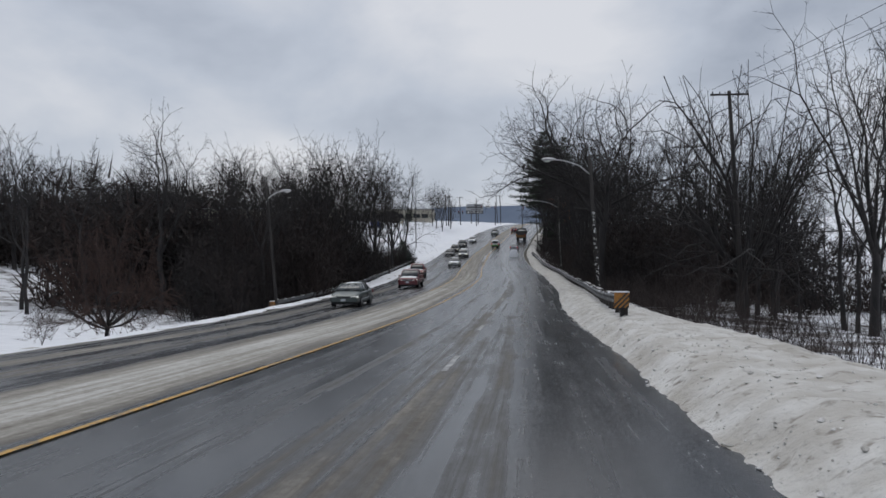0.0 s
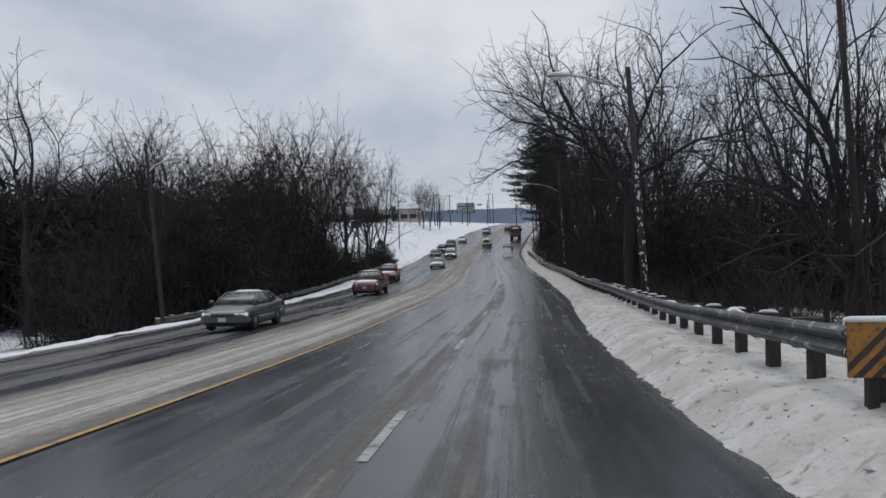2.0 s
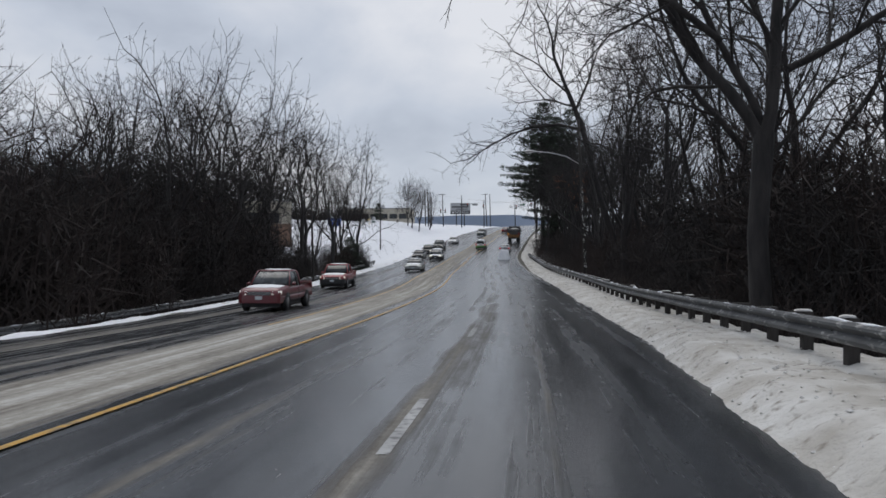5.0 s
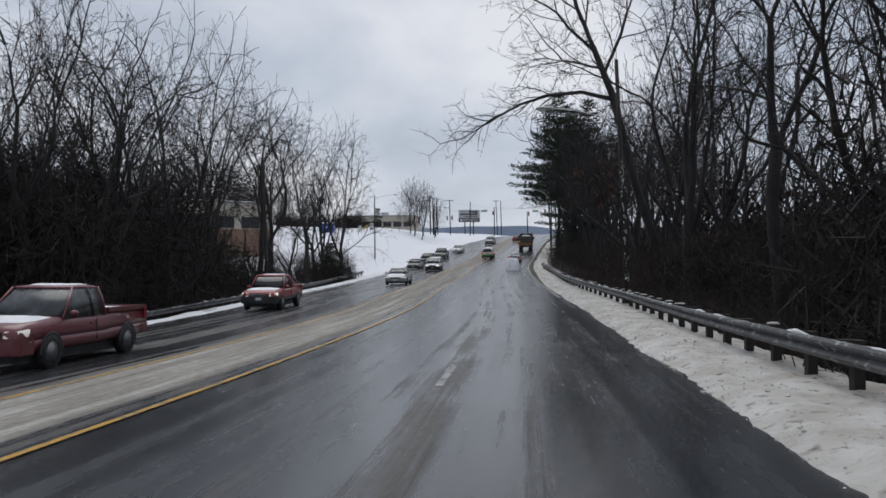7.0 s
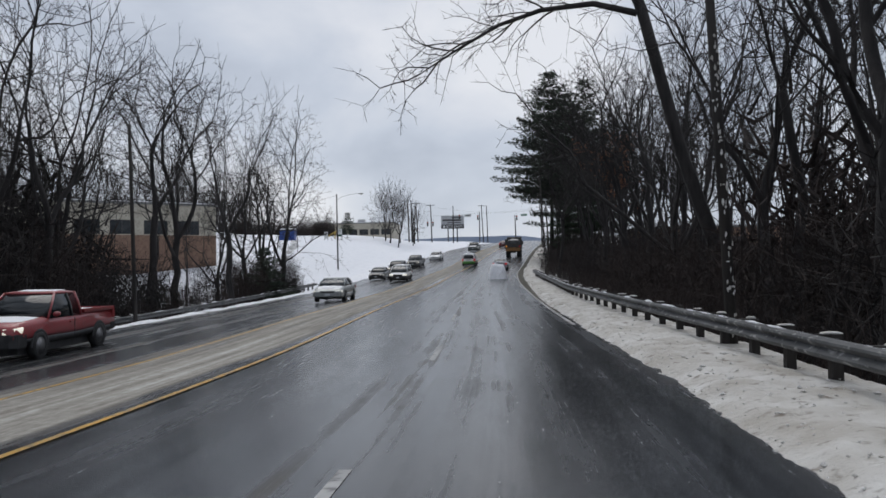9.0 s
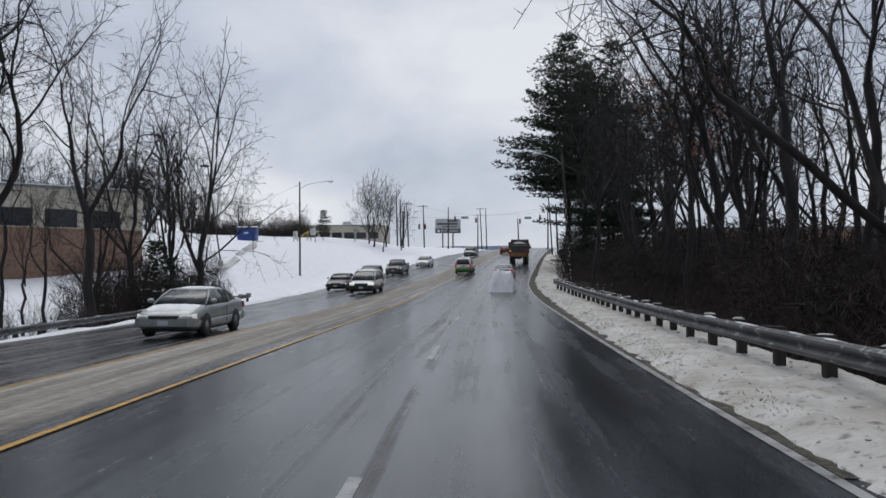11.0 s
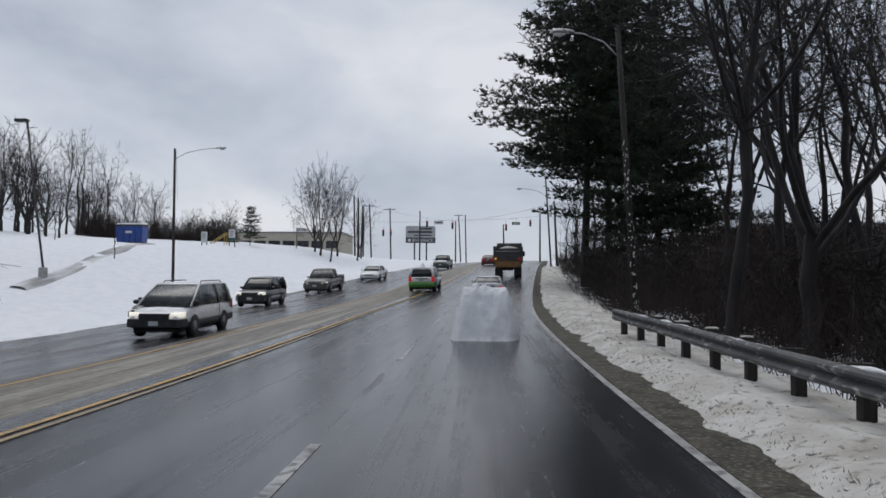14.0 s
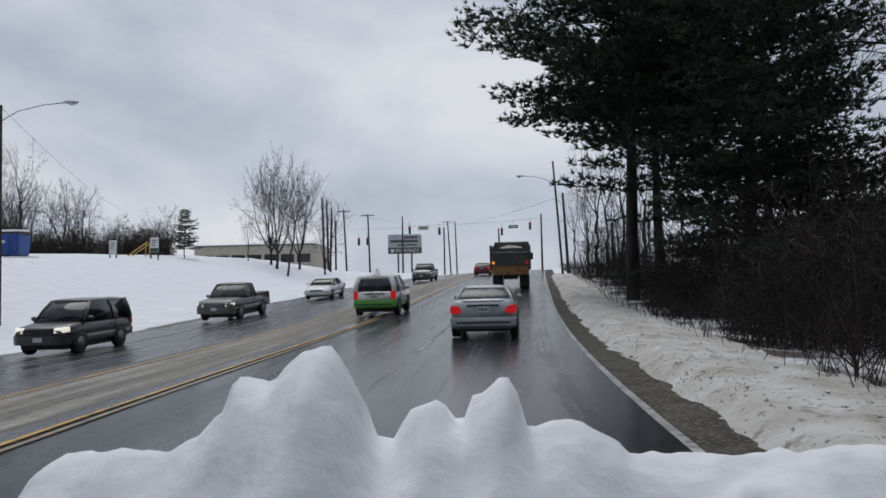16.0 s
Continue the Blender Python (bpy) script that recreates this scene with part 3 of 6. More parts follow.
def lat_r(y):
    return ramp(y, (27, 3.05), (32, 3.3), (45, 3.8), (70, 4.2), (100, 4.4), (128, 4.05), (150, 4.4), (160, 4.25), (169, 3.8))


def top_r(y):
    return ramp(y, (27, 1.2), (45, 1.03), (65, 0.86), (90, 0.78), (150, 0.76), (169, 0.92))


def lat_l(y):
    return -20.0


def top_l(y):
    return ramp(y, (64, -0.72), (90, -0.62), (130, -0.66), (160, -0.5), (178, -0.5))


guardrail(lat_r, top_r, 27.7, 168.5, 1, "galvanised steel guardrail on wooden posts standing in ploughed snow")
guardrail(lat_l, top_l, 64.5, 176.5, -1, "snow-dusted steel guardrail on posts beside the oncoming lanes")


# ---- clods of ploughed snow on the bank ----
cr = random.Random(31)
cg = Geo()
for _ in range(7500):
    y = cr.uniform(4, 190)
    lat = 1.95 + 0.55 * smooth(y, 45, 75) + 0.5 * smooth(y, 120, 165) + 2.4 * cr.random() ** 1.5
    s = cr.uniform(0.010, 0.028) * (2.0 if cr.random() < 0.1 else 1.0)
    x, z = rx(y) + lat, road_z(y, lat) + bank_right(y, lat) + s * 0.3
    n = len(cg.v)
    for dx, dy, dz in ((1, 0, 0), (0, 1, 0), (-1, 0, 0), (0, -1, 0), (0, 0, 1), (0, 0, -1)):
        q = s * cr.uniform(0.65, 1.25)
        cg.v.append((x + dx * q + cr.uniform(-0.3, 0.3) * s, y + dy * q + cr.uniform(-0.3, 0.3) * s, z + dz * q * 0.6))
    for a in range(4):
        b = (a + 1) % 4
        cg.f += [(n + a, n + b, n + 4), (n + b, n + a, n + 5)]
tagged(part("snow_clods", cg, CLOD), "small gritty clods of ploughed snow on the bank", "snow", kind="stuff")


gr = random.Random(63)
grass = Geo()
for _ in range(6500):
    y = gr.uniform(118, 185)
    lat = 2.75 + 0.5 * smooth(y, 120, 165) + gr.gauss(0.05, 0.2)
    if lat < 2.55 or noise.noise((lat * 1.1, y * 0.35, 40.0)) < -0.05:
        continue
    x, z = rx(y) + lat, road_z(y, lat) + max(0.0, bank_right(y, lat)) - 0.02
    h = gr.uniform(0.02, 0.075)
    a, w = gr.uniform(0, 6.28), gr.uniform(0.004, 0.008)
    tip = (x + math.cos(a) * h * 0.7, y + math.sin(a) * h * 0.7, z + h * gr.uniform(0.5, 1.0))
    grass.v += [(x - w, y, z), (x + w, y, z), (x, y + w, z), tip]
    n = len(grass.v) - 4
    grass.f += [(n, n + 1, n + 3), (n + 1, n + 2, n + 3), (n + 2, n, n + 3)]
DRY = material("dead_grass", (0.10, 0.085, 0.04), (0.20, 0.17, 0.085), 2.0, 0.9)
tagged(part("grass", grass, DRY), "dead olive-brown grass poking through the snow's edge", "grass", kind="stuff")


# ---- bare trees ----
class Bare:
    """Grows the trunk and twig geometry of one leafless tree."""

    def __init__(self, seed, side, tips, bend=0.15, rise=0.05, fine=0.011, floor=0.0):
        self.r = random.Random(seed)
        self.wood, self.twig = Geo(), Geo()
        self.side, self.tips, self.bend, self.rise, self.fine, self.floor = side, tips, bend, rise, fine, floor

    def draw(self, pts, rad):
        if rad[0] > 0.034:
            self.wood.tube(pts, rad, 9 if rad[0] > 0.13 else 5, False)
        else:
            for i in range(len(pts) - 1):
                self.twig.prism(pts[i], pts[i + 1], rad[i], rad[i + 1])

    def turned(self, d, angle, turn):
        u = d.orthogonal().normalized()
        w = d.cross(u)
        return (d * math.cos(angle) + (u * math.cos(turn) + w * math.sin(turn)) * math.sin(angle)).normalized()

    def limb(self, p, d, ln, r, level=0):
        rr = self.r
        # nothing hangs low outside the trunk's own room
        if p.z < self.floor and math.hypot(p.x, p.y) > 1.2:
            return
        n = (6, 5, 3, 2, 1, 1)[level]
        pts, rad, ways = [p.copy()], [r], [d.copy()]
        wild = self.bend * (1.0, 1.3, 1.7, 2.2, 2.4, 2.4)[level]
        sway = Vector((rr.uniform(-1, 1), rr.uniform(-1, 1), rr.uniform(-0.6, 0.6))) * wild * 0.6
        for i in range(n):
            if i == n // 2:
                sway = -sway * rr.uniform(0.4, 1.2)
            d = (d + sway + Vector((rr.uniform(-1, 1), rr.uniform(-1, 1), rr.uniform(-1, 1))) * wild + Vector((0, 0, self.rise * (1.0, 0.8, 0.3, -0.2, -0.4, -0.4)[level]))).normalized()
            if p.z < self.floor + 0.8 and d.z < 0.15:
                d = Vector((d.x, d.y, 0.25)).normalized()
            p = p + d * (ln / n)
            pts.append(p.copy())
            ways.append(d.copy())
            rad.append(max(r * (1 - 0.22 * (i + 1) / n), self.fine * 0.8))
        self.draw(pts, rad)
        if level == len(self.side):
            for _ in range(self.tips):
                f = rr.random()
                o = pts[0].lerp(pts[-1], f)
                e = o + self.turned(d, rr.uniform(0.2, 1.25), rr.uniform(0, 6.28)) * rr.uniform(0.3, 0.75) * min(1.0, ln)
                self.twig.spike(o, e, self.fine)
            return
        turn = rr.uniform(0, 6.28)
        wider = 1.0 + 0.28 * level
        for a, q, s in ((rr.uniform(0.12, 0.38) * wider, rr.uniform(0.66, 0.80), 0.78), (rr.uniform(0.35, 0.75) * wider, rr.uniform(0.52, 0.72), 0.6)):
            self.limb(pts[-1], self.turned(d, a, turn), ln * q, max(rad[-1] * s, 0.009), level + 1)
            turn += 3.14 + rr.uniform(-0.5, 0.5)
        for k in range(self.side[level]):
            f = 0.28 + 0.62 * (k + rr.random()) / self.side[level]
            i = min(int(f * n), n - 1)
            o = pts[i].lerp(pts[i + 1], f * n - i)
            turn += 2.4 + rr.uniform(-0.5, 0.5)
            self.limb(o, self.turned(ways[i + 1], rr.uniform(0.55, 1.05), turn), ln * rr.uniform(0.42, 0.68), max(rad[i] * rr.uniform(0.36, 0.52), 0.009), level + 1)

    def fit(self, height, reach, foot):
        """Stretches what stands above the foot to the wanted height and reach."""
        zs = sorted(v[2] for v in self.twig.v)
        rs = sorted(math.hypot(v[0], v[1]) for v in self.twig.v)
        kz = (height - foot) / (zs[int(len(zs) * 0.995)] - foot)
        kr = reach / rs[int(len(rs) * 0.95)]
        for g in (self.wood, self.twig):
            out_v = []
            for x, y, z in g.v:
                f = min(max((z - foot) / (0.25 * height), 0.0), 1.0)
                k = 1 + (kr - 1) * f
                out_v.append((x * k, y * k, z if z < foot else foot + (z - foot) * kz))
            g.v = out_v


def spreading(seed, height, girth, clear, reach, limbs, side, tips, fan, bend=0.15, rise=0.05, low=0, fine=0.011, floor=0.0):
    """A trunk that divides into limbs; fan is how far they tilt, low the count of side limbs on the trunk."""
    b = Bare(seed, side, tips, bend, rise, fine, floor)
    rr = b.r
    top = clear * height
    pts = [Vector((0, 0, -0.5))]
    for i in range(5):
        pts.append(Vector((rr.uniform(-1, 1) * 0.03 * top * (i > 0), rr.uniform(-1, 1) * 0.03 * top * (i > 0), top * (i + 1) / 5)))
    rad = [girth * q for q in (1.35, 1.02, 0.95, 0.9, 0.86, 0.84)]
    b.wood.tube(pts, rad, 10, False)
    ln = height * (1 - clear) * 0.42
    base = rr.uniform(0, 6.28)
    for k in range(limbs):
        a = base + 6.283 * k / limbs + rr.uniform(-0.35, 0.35)
        tilt = fan * (0.45 + 0.55 * rr.random()) if k else fan * 0.25
        d = Vector((math.sin(tilt) * math.cos(a), math.sin(tilt) * math.sin(a), math.cos(tilt)))
        b.limb(pts[-1] - Vector((0, 0, rr.uniform(0.0, 0.25) * top * (k > 1))), d, ln * rr.uniform(0.85, 1.1), girth * (0.66 if k == 0 else rr.uniform(0.4, 0.58)))
    for k in range(low):
        a = base + 2.4 * k
        f = rr.uniform(0.55, 0.95)
        b.limb(Vector((0, 0, top * f)), Vector((math.cos(a), math.sin(a), rr.uniform(0.15, 0.6))).normalized(), ln * rr.uniform(0.55, 0.8), girth * rr.uniform(0.2, 0.3), 1)
    b.fit(height, reach, top)
    return b.wood, b.twig


TREES_HI, TREES_MID, TREES_LOW, SAPLINGS = [], [], [], []


def tree_of(name, crown, label, wood, twig, twig_mat=None):
    ob = thing(name, 0, 0, 0, 0, label, "tree")
    part("trunk", wood, BARK, ob, "", True)
    part(crown, twig, twig_mat or TWIG, ob)
    return ob


BARE = "tall bare deciduous tree with dark wet bark in the snowy woods"
for i in range(5):
    TREES_HI.append(tree_of("tree", "crown", BARE, *spreading(10 + i, 17.5, 0.25, (0.28, 0.34, 0.2, 0.4, 0.3)[i], (6.0, 4.6, 6.4, 4.8, 5.6)[i], (4, 3, 5, 3, 4)[i], (2, 2, 2, 1), 2, (0.9, 0.65, 1.0, 0.7, 0.85)[i], bend=0.16, rise=0.02, fine=0.0145, floor=6.0)))
for i in range(5):
    TREES_MID.append(tree_of("tree", "crown", BARE, *spreading(40 + i, 15.5, 0.155, (0.42, 0.34, 0.5, 0.38, 0.45)[i], (2.9, 3.3, 2.4, 3.0, 2.6)[i], (3, 3, 2, 3, 2)[i], (2, 2, 1), 4, 0.6, bend=0.17, rise=0.03, fine=0.013, floor=5.0)))
for i in range(3):
    TREES_LOW.append(tree_of("tree", "crown", "distant bare tree on the snowy hillside", *spreading(70 + i, 13.0, 0.22, 0.2, 4.8, 5, (2, 1, 1), 5, 1.0, bend=0.14, rise=0.02, fine=0.02)))
for i in range(4):
    SAPLINGS.append(tree_of("shrub", "crown", "dense bare brown shrub at the wood's edge", *spreading(90 + i, 4.6, 0.045, 0.05, 2.3, 6, (2, 1), 4, 0.9), BRUSH))


def thicket_kind(seed, w, h, count, long, thick):
    """A dense tangle of thin stems and twigs that thins out towards its top."""
    r = random.Random(seed)
    tangle = Geo()
    for _ in range(60):
        a, q = r.uniform(0, 6.28), r.random() ** 0.6 * w * 0.5
        p = Vector((math.cos(a) * q, math.sin(a) * q, -0.2))
        e = p + Vector((r.uniform(-1.0, 1.0), r.uniform(-1.0, 1.0), h * r.uniform(0.55, 1.25)))
        m = p.lerp(e, 0.5) + Vector((r.uniform(-0.3, 0.3), r.uniform(-0.3, 0.3), 0))
        tangle.prism(p, m, 0.026, 0.018)
        tangle.prism(m, e, 0.018, 0.005)
    for _ in range(count):
        a, q = r.uniform(0, 6.28), r.random() ** 0.5
        z = r.random() ** 1.25
        top = 0.95 + 0.75 * noise.noise((math.cos(a) * q * 1.9, math.sin(a) * q * 1.9, seed * 1.7))
        c = Vector((math.cos(a) * q * w * 0.55, math.sin(a) * q * w * 0.55, h * z * top))
        u = Vector((r.gauss(0, 0.75), r.gauss(0, 0.75), 1.0 if r.random() < 0.7 else r.uniform(-0.6, 0.4))).normalized()
        v = u.cross(Vector((r.uniform(-1, 1), r.uniform(-1, 1), r.uniform(-1, 1)))).normalized()
        s = r.uniform(0.55, 1.35) * long
        tangle.face(c - v * thick * 0.5, c + v * thick * 0.5, c + u * s)
    return tangle


THICKETS, FAR_THICKETS, HEDGE = [], [], []
for i in range(6):
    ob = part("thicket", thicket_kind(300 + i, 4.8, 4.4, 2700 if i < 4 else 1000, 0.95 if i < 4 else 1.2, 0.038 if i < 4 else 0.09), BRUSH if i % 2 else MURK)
    tagged(ob, "dense dark thicket of bare stems and twigs", "thicket", kind="stuff")
    (THICKETS if i < 4 else FAR_THICKETS).append(ob)
for i in range(2):
    ob = part("hedge", thicket_kind(330 + i, 4.2, 3.4, 2300, 0.7, 0.05), BRUSH)
    tagged(ob, "tall leafless brown hedge growing on the snow bank", "hedge", kind="stuff")
    HEDGE.append(ob)
used = set()


def plant(lst, k, x, y, size=1.0, turn=None, wide=None, lean=(0, 0), label="", group=""):
    ob = lst[k % len(lst)]
    turn = random.uniform(0, 360) if turn is None else turn
    m = pose(x, y, gz(x, y) - 0.05, lean[1], lean[0], turn)
    if ob not in used:
        used.add(ob)
        ob.matrix_basis = m @ Matrix.Diagonal((*(size * (wide or 1),) * 2, size, 1))
        c = ob
    else:
        c = copy_thing(ob, m)
        c.scale = (size * (wide or 1), size * (wide or 1), size)
    return tagged(c, label, "", group)


def rooted(ob, x, y):
    """Sets a tree built round its own foot on the ground."""
    ob.matrix_basis = pose(x, y, gz(x, y) - 0.05, 0, 0, 0)
    return ob


rng = random.Random(5)
# the broad oak beside the utility pole: limbs fan out from a short trunk
rooted(tree_of("tree", "crown", "broad oak with a fan of bare limbs beside the utility pole", *spreading(404, 16.0, 0.33, 0.22, 6.8, 14, (3, 2, 2), 4, 1.25, bend=0.06, rise=0.02, low=5)), 14.9, 58.0)
rooted(tree_of("tree", "crown", "slender bare sycamore with a pale open crown", *spreading(405, 17.5, 0.24, 0.3, 5.2, 6, (2, 2, 1, 1), 3, 0.7, bend=0.12, low=2)), 19.0, 47.0)
# the forked tree behind the guardrail
b = Bare(410, (4, 3, 2, 1), 2, 0.13, 0.03, floor=6.0)
b.wood.tube([(0.1, 0, -0.5), (0.0, 0, 1.0), (-0.1, 0, 3.2), (0.05, 0, 5.6), (0.1, 0, 6.4)], [0.46, 0.34, 0.31, 0.31, 0.33], 10, False)
for way, p0, ln, r in (((-0.42, -0.1, 1), (0.0, 0, 6.2), 5.2, 0.2), ((0.36, 0.15, 1), (0.15, 0, 6.2), 5.4, 0.21), ((-0.75, -0.3, 0.42), (-1.3, -0.3, 9.2), 4.2, 0.12), ((-0.9, 0.2, 0.25), (-2.2, -0.4, 11.2), 3.6, 0.1),
                       ((0.9, -0.2, 0.45), (0.9, 0.2, 8.4), 4.2, 0.13), ((0.1, 0.6, 1), (0.1, 0, 6.2), 5.0, 0.14), ((0.8, 0.2, 0.6), (0.2, 0, 5.6), 3.2, 0.07)):
    b.limb(Vector(p0), Vector(way).normalized(), ln, r)
rooted(tree_of("tree", "crown", "large bare tree forking into two great limbs behind the guardrail", b.wood, b.twig), 6.4, 67.0).scale = (0.85, 0.85, 0.85)
# the leaning tree whose long limb hangs over the lanes
b = Bare(420, (3, 2, 1, 1), 3, 0.14, 0.03, floor=9.5)
fz = gz(10.4, 123.0)
b.wood.tube([(0.3, 0, -0.5), (0.0, 0, 0.8), (-0.9, 0, 4.2), (-2.3, 0, 8.4), (-4.0, 0, 10.6 - fz), (-5.4, 0, 14.2 - fz)], [0.5, 0.37, 0.33, 0.29, 0.26, 0.2], 10, False)
arch = [Vector(p) for p in ((-4.2, 0, 10.4 - fz), (-6.2, -0.1, 10.9 - fz), (-8.6, -0.1, 10.7 - fz), (-10.6, 0.0, 10.1 - fz), (-12.6, 0.0, 9.0 - fz), (-14.4, 0.0, 7.9 - fz))]
b.wood.tube(arch, [0.17, 0.14, 0.115, 0.09, 0.06, 0.03], 7, False)
for k in range(17):
    f = 1.2 + 3.75 * k / 16
    i = min(int(f), 4)
    p = arch[i].lerp(arch[i + 1], f - i)
    d = Vector((-1.0, b.r.uniform(-0.9, 0.9), b.r.uniform(-0.75, 0.65))).normalized()
    b.rise = 0.02 if d.z > 0 else -0.03
    b.limb(p, d, b.r.uniform(1.3, 2.3), b.r.uniform(0.03, 0.05), 2)
b.rise = 0.04
for way, p0, ln, r in (((-0.35, 0.1, 1), (-5.4, 0, 14.2 - fz), 4.6, 0.17), ((0.45, 0.4, 1), (-4.6, 0, 12.2 - fz), 4.6, 0.13), ((-0.8, -0.5, 0.6), (-5.2, 0, 13.8 - fz), 4.2, 0.11), ((0.8, -0.2, 0.8), (-2.6, 0, 9.0), 4.4, 0.12), ((-0.9, 0.6, 0.35), (-4.6, 0, 12.6 - fz), 3.8, 0.1)):
    b.limb(Vector(p0), Vector(way).normalized(), ln, r)
rooted(tree_of("tree", "crown", "large leaning bare tree with a long limb hanging over the road", b.wood, b.twig), 10.4, 123.0)
# the tall twin-stemmed tree at the end of the far guardrail
rooted(tree_of("tree", "crown", "tall twin-stemmed bare tree at the end of the guardrail", *spreading(430, 20.5, 0.27, 0.2, 5.6, 3, (3, 2, 2, 1), 3, 0.42, bend=0.1, rise=0.07, low=3)), -23.3, 168.0)

# the pale-footed tree behind the rail's far end
ob = rooted(tree_of("tree", "crown", "bare tree with a pale lower trunk behind the guardrail's end", *spreading(460, 15.5, 0.15, 0.42, 5.2, 7, (3, 2, 1, 1), 2, 0.95, bend=0.08, rise=0.03, low=2, floor=6.5)), 4.5, 164.0)
ob.matrix_basis = pose(4.5, 164.0, gz(4.5, 164.0) - 0.05, 0, 5, 30)
# right-hand woods: the front row with full crowns, then thinner trees behind
for k, y in enumerate((75, 82, 88, 94, 101, 108, 115, 131, 138, 145, 152, 159, 167, 176)):
    plant(TREES_HI, k, rx(y) + (rng.uniform(7.0, 11.0) if y < 120 else rng.uniform(9.5, 13.0)), y + rng.uniform(-2, 2), rng.uniform(0.92, 1.15), lean=(rng.uniform(-8, 0) if y < 120 else rng.uniform(-2, 5), 0))
for i in range(46):
    y = 70 + i * 2.45
    plant(TREES_MID, i, rx(y) + (rng.uniform(8, 17) if i % 2 else rng.uniform(15, 34)), y + rng.uniform(-2, 2), rng.uniform(0.85, 1.25), lean=(rng.uniform(-6, 4), rng.uniform(-3, 3)))
for i in range(10):
    y = 50 + i * 1.9
    plant(TREES_MID, i + 1, rx(y) + rng.uniform(8.5, 26), y, rng.uniform(0.7, 1.0), lean=(rng.uniform(-6, 4), 0))
for i in range(14):
    y = 226 + i * 4.6
    plant(TREES_MID, i + 2, rx(y) + rng.uniform(6.5, 14), y, rng.uniform(0.6, 0.85))
for i in range(13):
    y = 80 + i * 6.5
    plant(TREES_MID, i + 1, rx(y) + rng.uniform(26, 50), y, rng.uniform(0.9, 1.2), lean=(rng.uniform(-4, 4), 0))
for i in range(16):
    plant(TREES_LOW, i, rng.uniform(52, 110), rng.uniform(70, 210), rng.uniform(0.6, 0.95))
for i, (x, y) in enumerate(((13.5, 187), (17.5, 192), (15.5, 199), (21.0, 186), (24.0, 196))):
    plant(TREES_HI, i + 1, x, y, 1.2, label="tall dark bare tree beside the pines")
for i in range(16):
    y = 124 + i * 4.2
    plant(TREES_MID, i, rx(y) + rng.uniform(13, 27), y, rng.uniform(0.95, 1.3), lean=(rng.uniform(-5, 5), rng.uniform(-4, 4)))
# clump on the snow bank
CLUMP = [tree_of("tree", "crown", "fan-shaped bare tree on the snow bank", *spreading(450 + i, 14.5, 0.17, 0.16, 4.2, 7, (2, 2, 1), 6, 0.85, bend=0.09, rise=0.04, fine=0.016)) for i in range(2)]
for i, (x, y, sz) in enumerate(((-26.9, 266.0, 1.0), (-28.4, 269.0, 0.95), (-25.7, 273.0, 0.95), (-23.2, 277.0, 0.75))):
    plant(CLUMP, i, x, y, sz, turn=i * 50, lean=(2 - 2 * i, 0))
plant(TREES_MID, 2, -24.6, 262.0, 0.72, turn=20, lean=(8, 0), label="leaning bare tree on the snow bank")
# left-hand woods
for i, y in enumerate((70, 76, 82, 88, 94, 100, 106, 111, 116, 121, 127, 133, 140, 147)):
    plant(TREES_HI, i + 1, rx(y) - rng.uniform(22.5, 27), y, (rng.uniform(0.78, 0.95) if y < 98 else rng.uniform(1.1, 1.3)), lean=(rng.uniform(-5, 3), 0))
for i, y in enumerate((73, 85, 97, 104, 109, 114, 119, 124, 130, 137)):
    plant(TREES_HI, i + 3, rx(y) - rng.uniform(28, 36), y, rng.uniform(0.85, 1.1), lean=(rng.uniform(-5, 3), 0))
for i in range(20):
    y = 62 + i * 4.5
    plant(TREES_MID, i + 1, rx(y) - rng.uniform(26, 52), y + rng.uniform(-3, 3), rng.uniform(0.75, 1.05), lean=(rng.uniform(-5, 3), rng.uniform(-3, 3)))
for i in range(3):
    plant(TREES_MID, i, rx(165) - rng.uniform(26, 34), rng.uniform(152, 172), rng.uniform(0.6, 0.9))
# far hillside on the left and behind the bank
for i in range(50):
    plant(TREES_LOW, i, -rng.uniform(66, 170), rng.uniform(70, 330), rng.uniform(1.0, 1.45), wide=0.9)
for i in range(14):
    plant(TREES_LOW, i + 1, -rng.uniform(56, 78), 66 + i * 7.0, rng.uniform(1.0, 1.4), wide=0.9)
for i in range(12):
    plant(TREES_LOW, i, -rng.uniform(62, 90), rng.uniform(235, 300), rng.uniform(0.55, 0.9))
for i, (x, y, k, sz) in enumerate(((-24.8, 160.5, 0, 0.95), (-26.0, 169.5, 4, 0.92), (-28.5, 163.0, 2, 0.82), (-23.6, 153.0, 1, 1.1))):
    plant(TREES_HI, k, x, y, sz, turn=i * 77, lean=(i * 2.0 - 3, 0), label="bare tree in the clump at the guardrail's end")
for i in range(16):
    plant(TREES_LOW, i, -rng.uniform(58, 100), rng.uniform(215, 300), rng.uniform(0.6, 1.0))
for i in range(11):
    plant(TREES_MID, i, -61 - 2.4 * i + rng.uniform(-1, 1), 262 + rng.uniform(0, 18), rng.uniform(0.95, 1.15), label="bare deciduous tree behind the hedge on the snow bank")
# the round brown tree in the field
rooted(tree_of("tree", "crown", "round-crowned reddish brown tree standing in the snow field", *spreading(440, 7.3, 0.13, 0.16, 3.0, 13, (3, 3, 2), 5, 1.45, bend=0.14, rise=0.03), REDDISH), -23.3, 45.0)
plant(SAPLINGS, 2, -29.5, 38.0, 0.8, turn=60, label="small bare tree in the snow field")
plant(SAPLINGS, 3, -27.5, 45.5, 0.55, turn=10, label="small bare tree in the snow field")
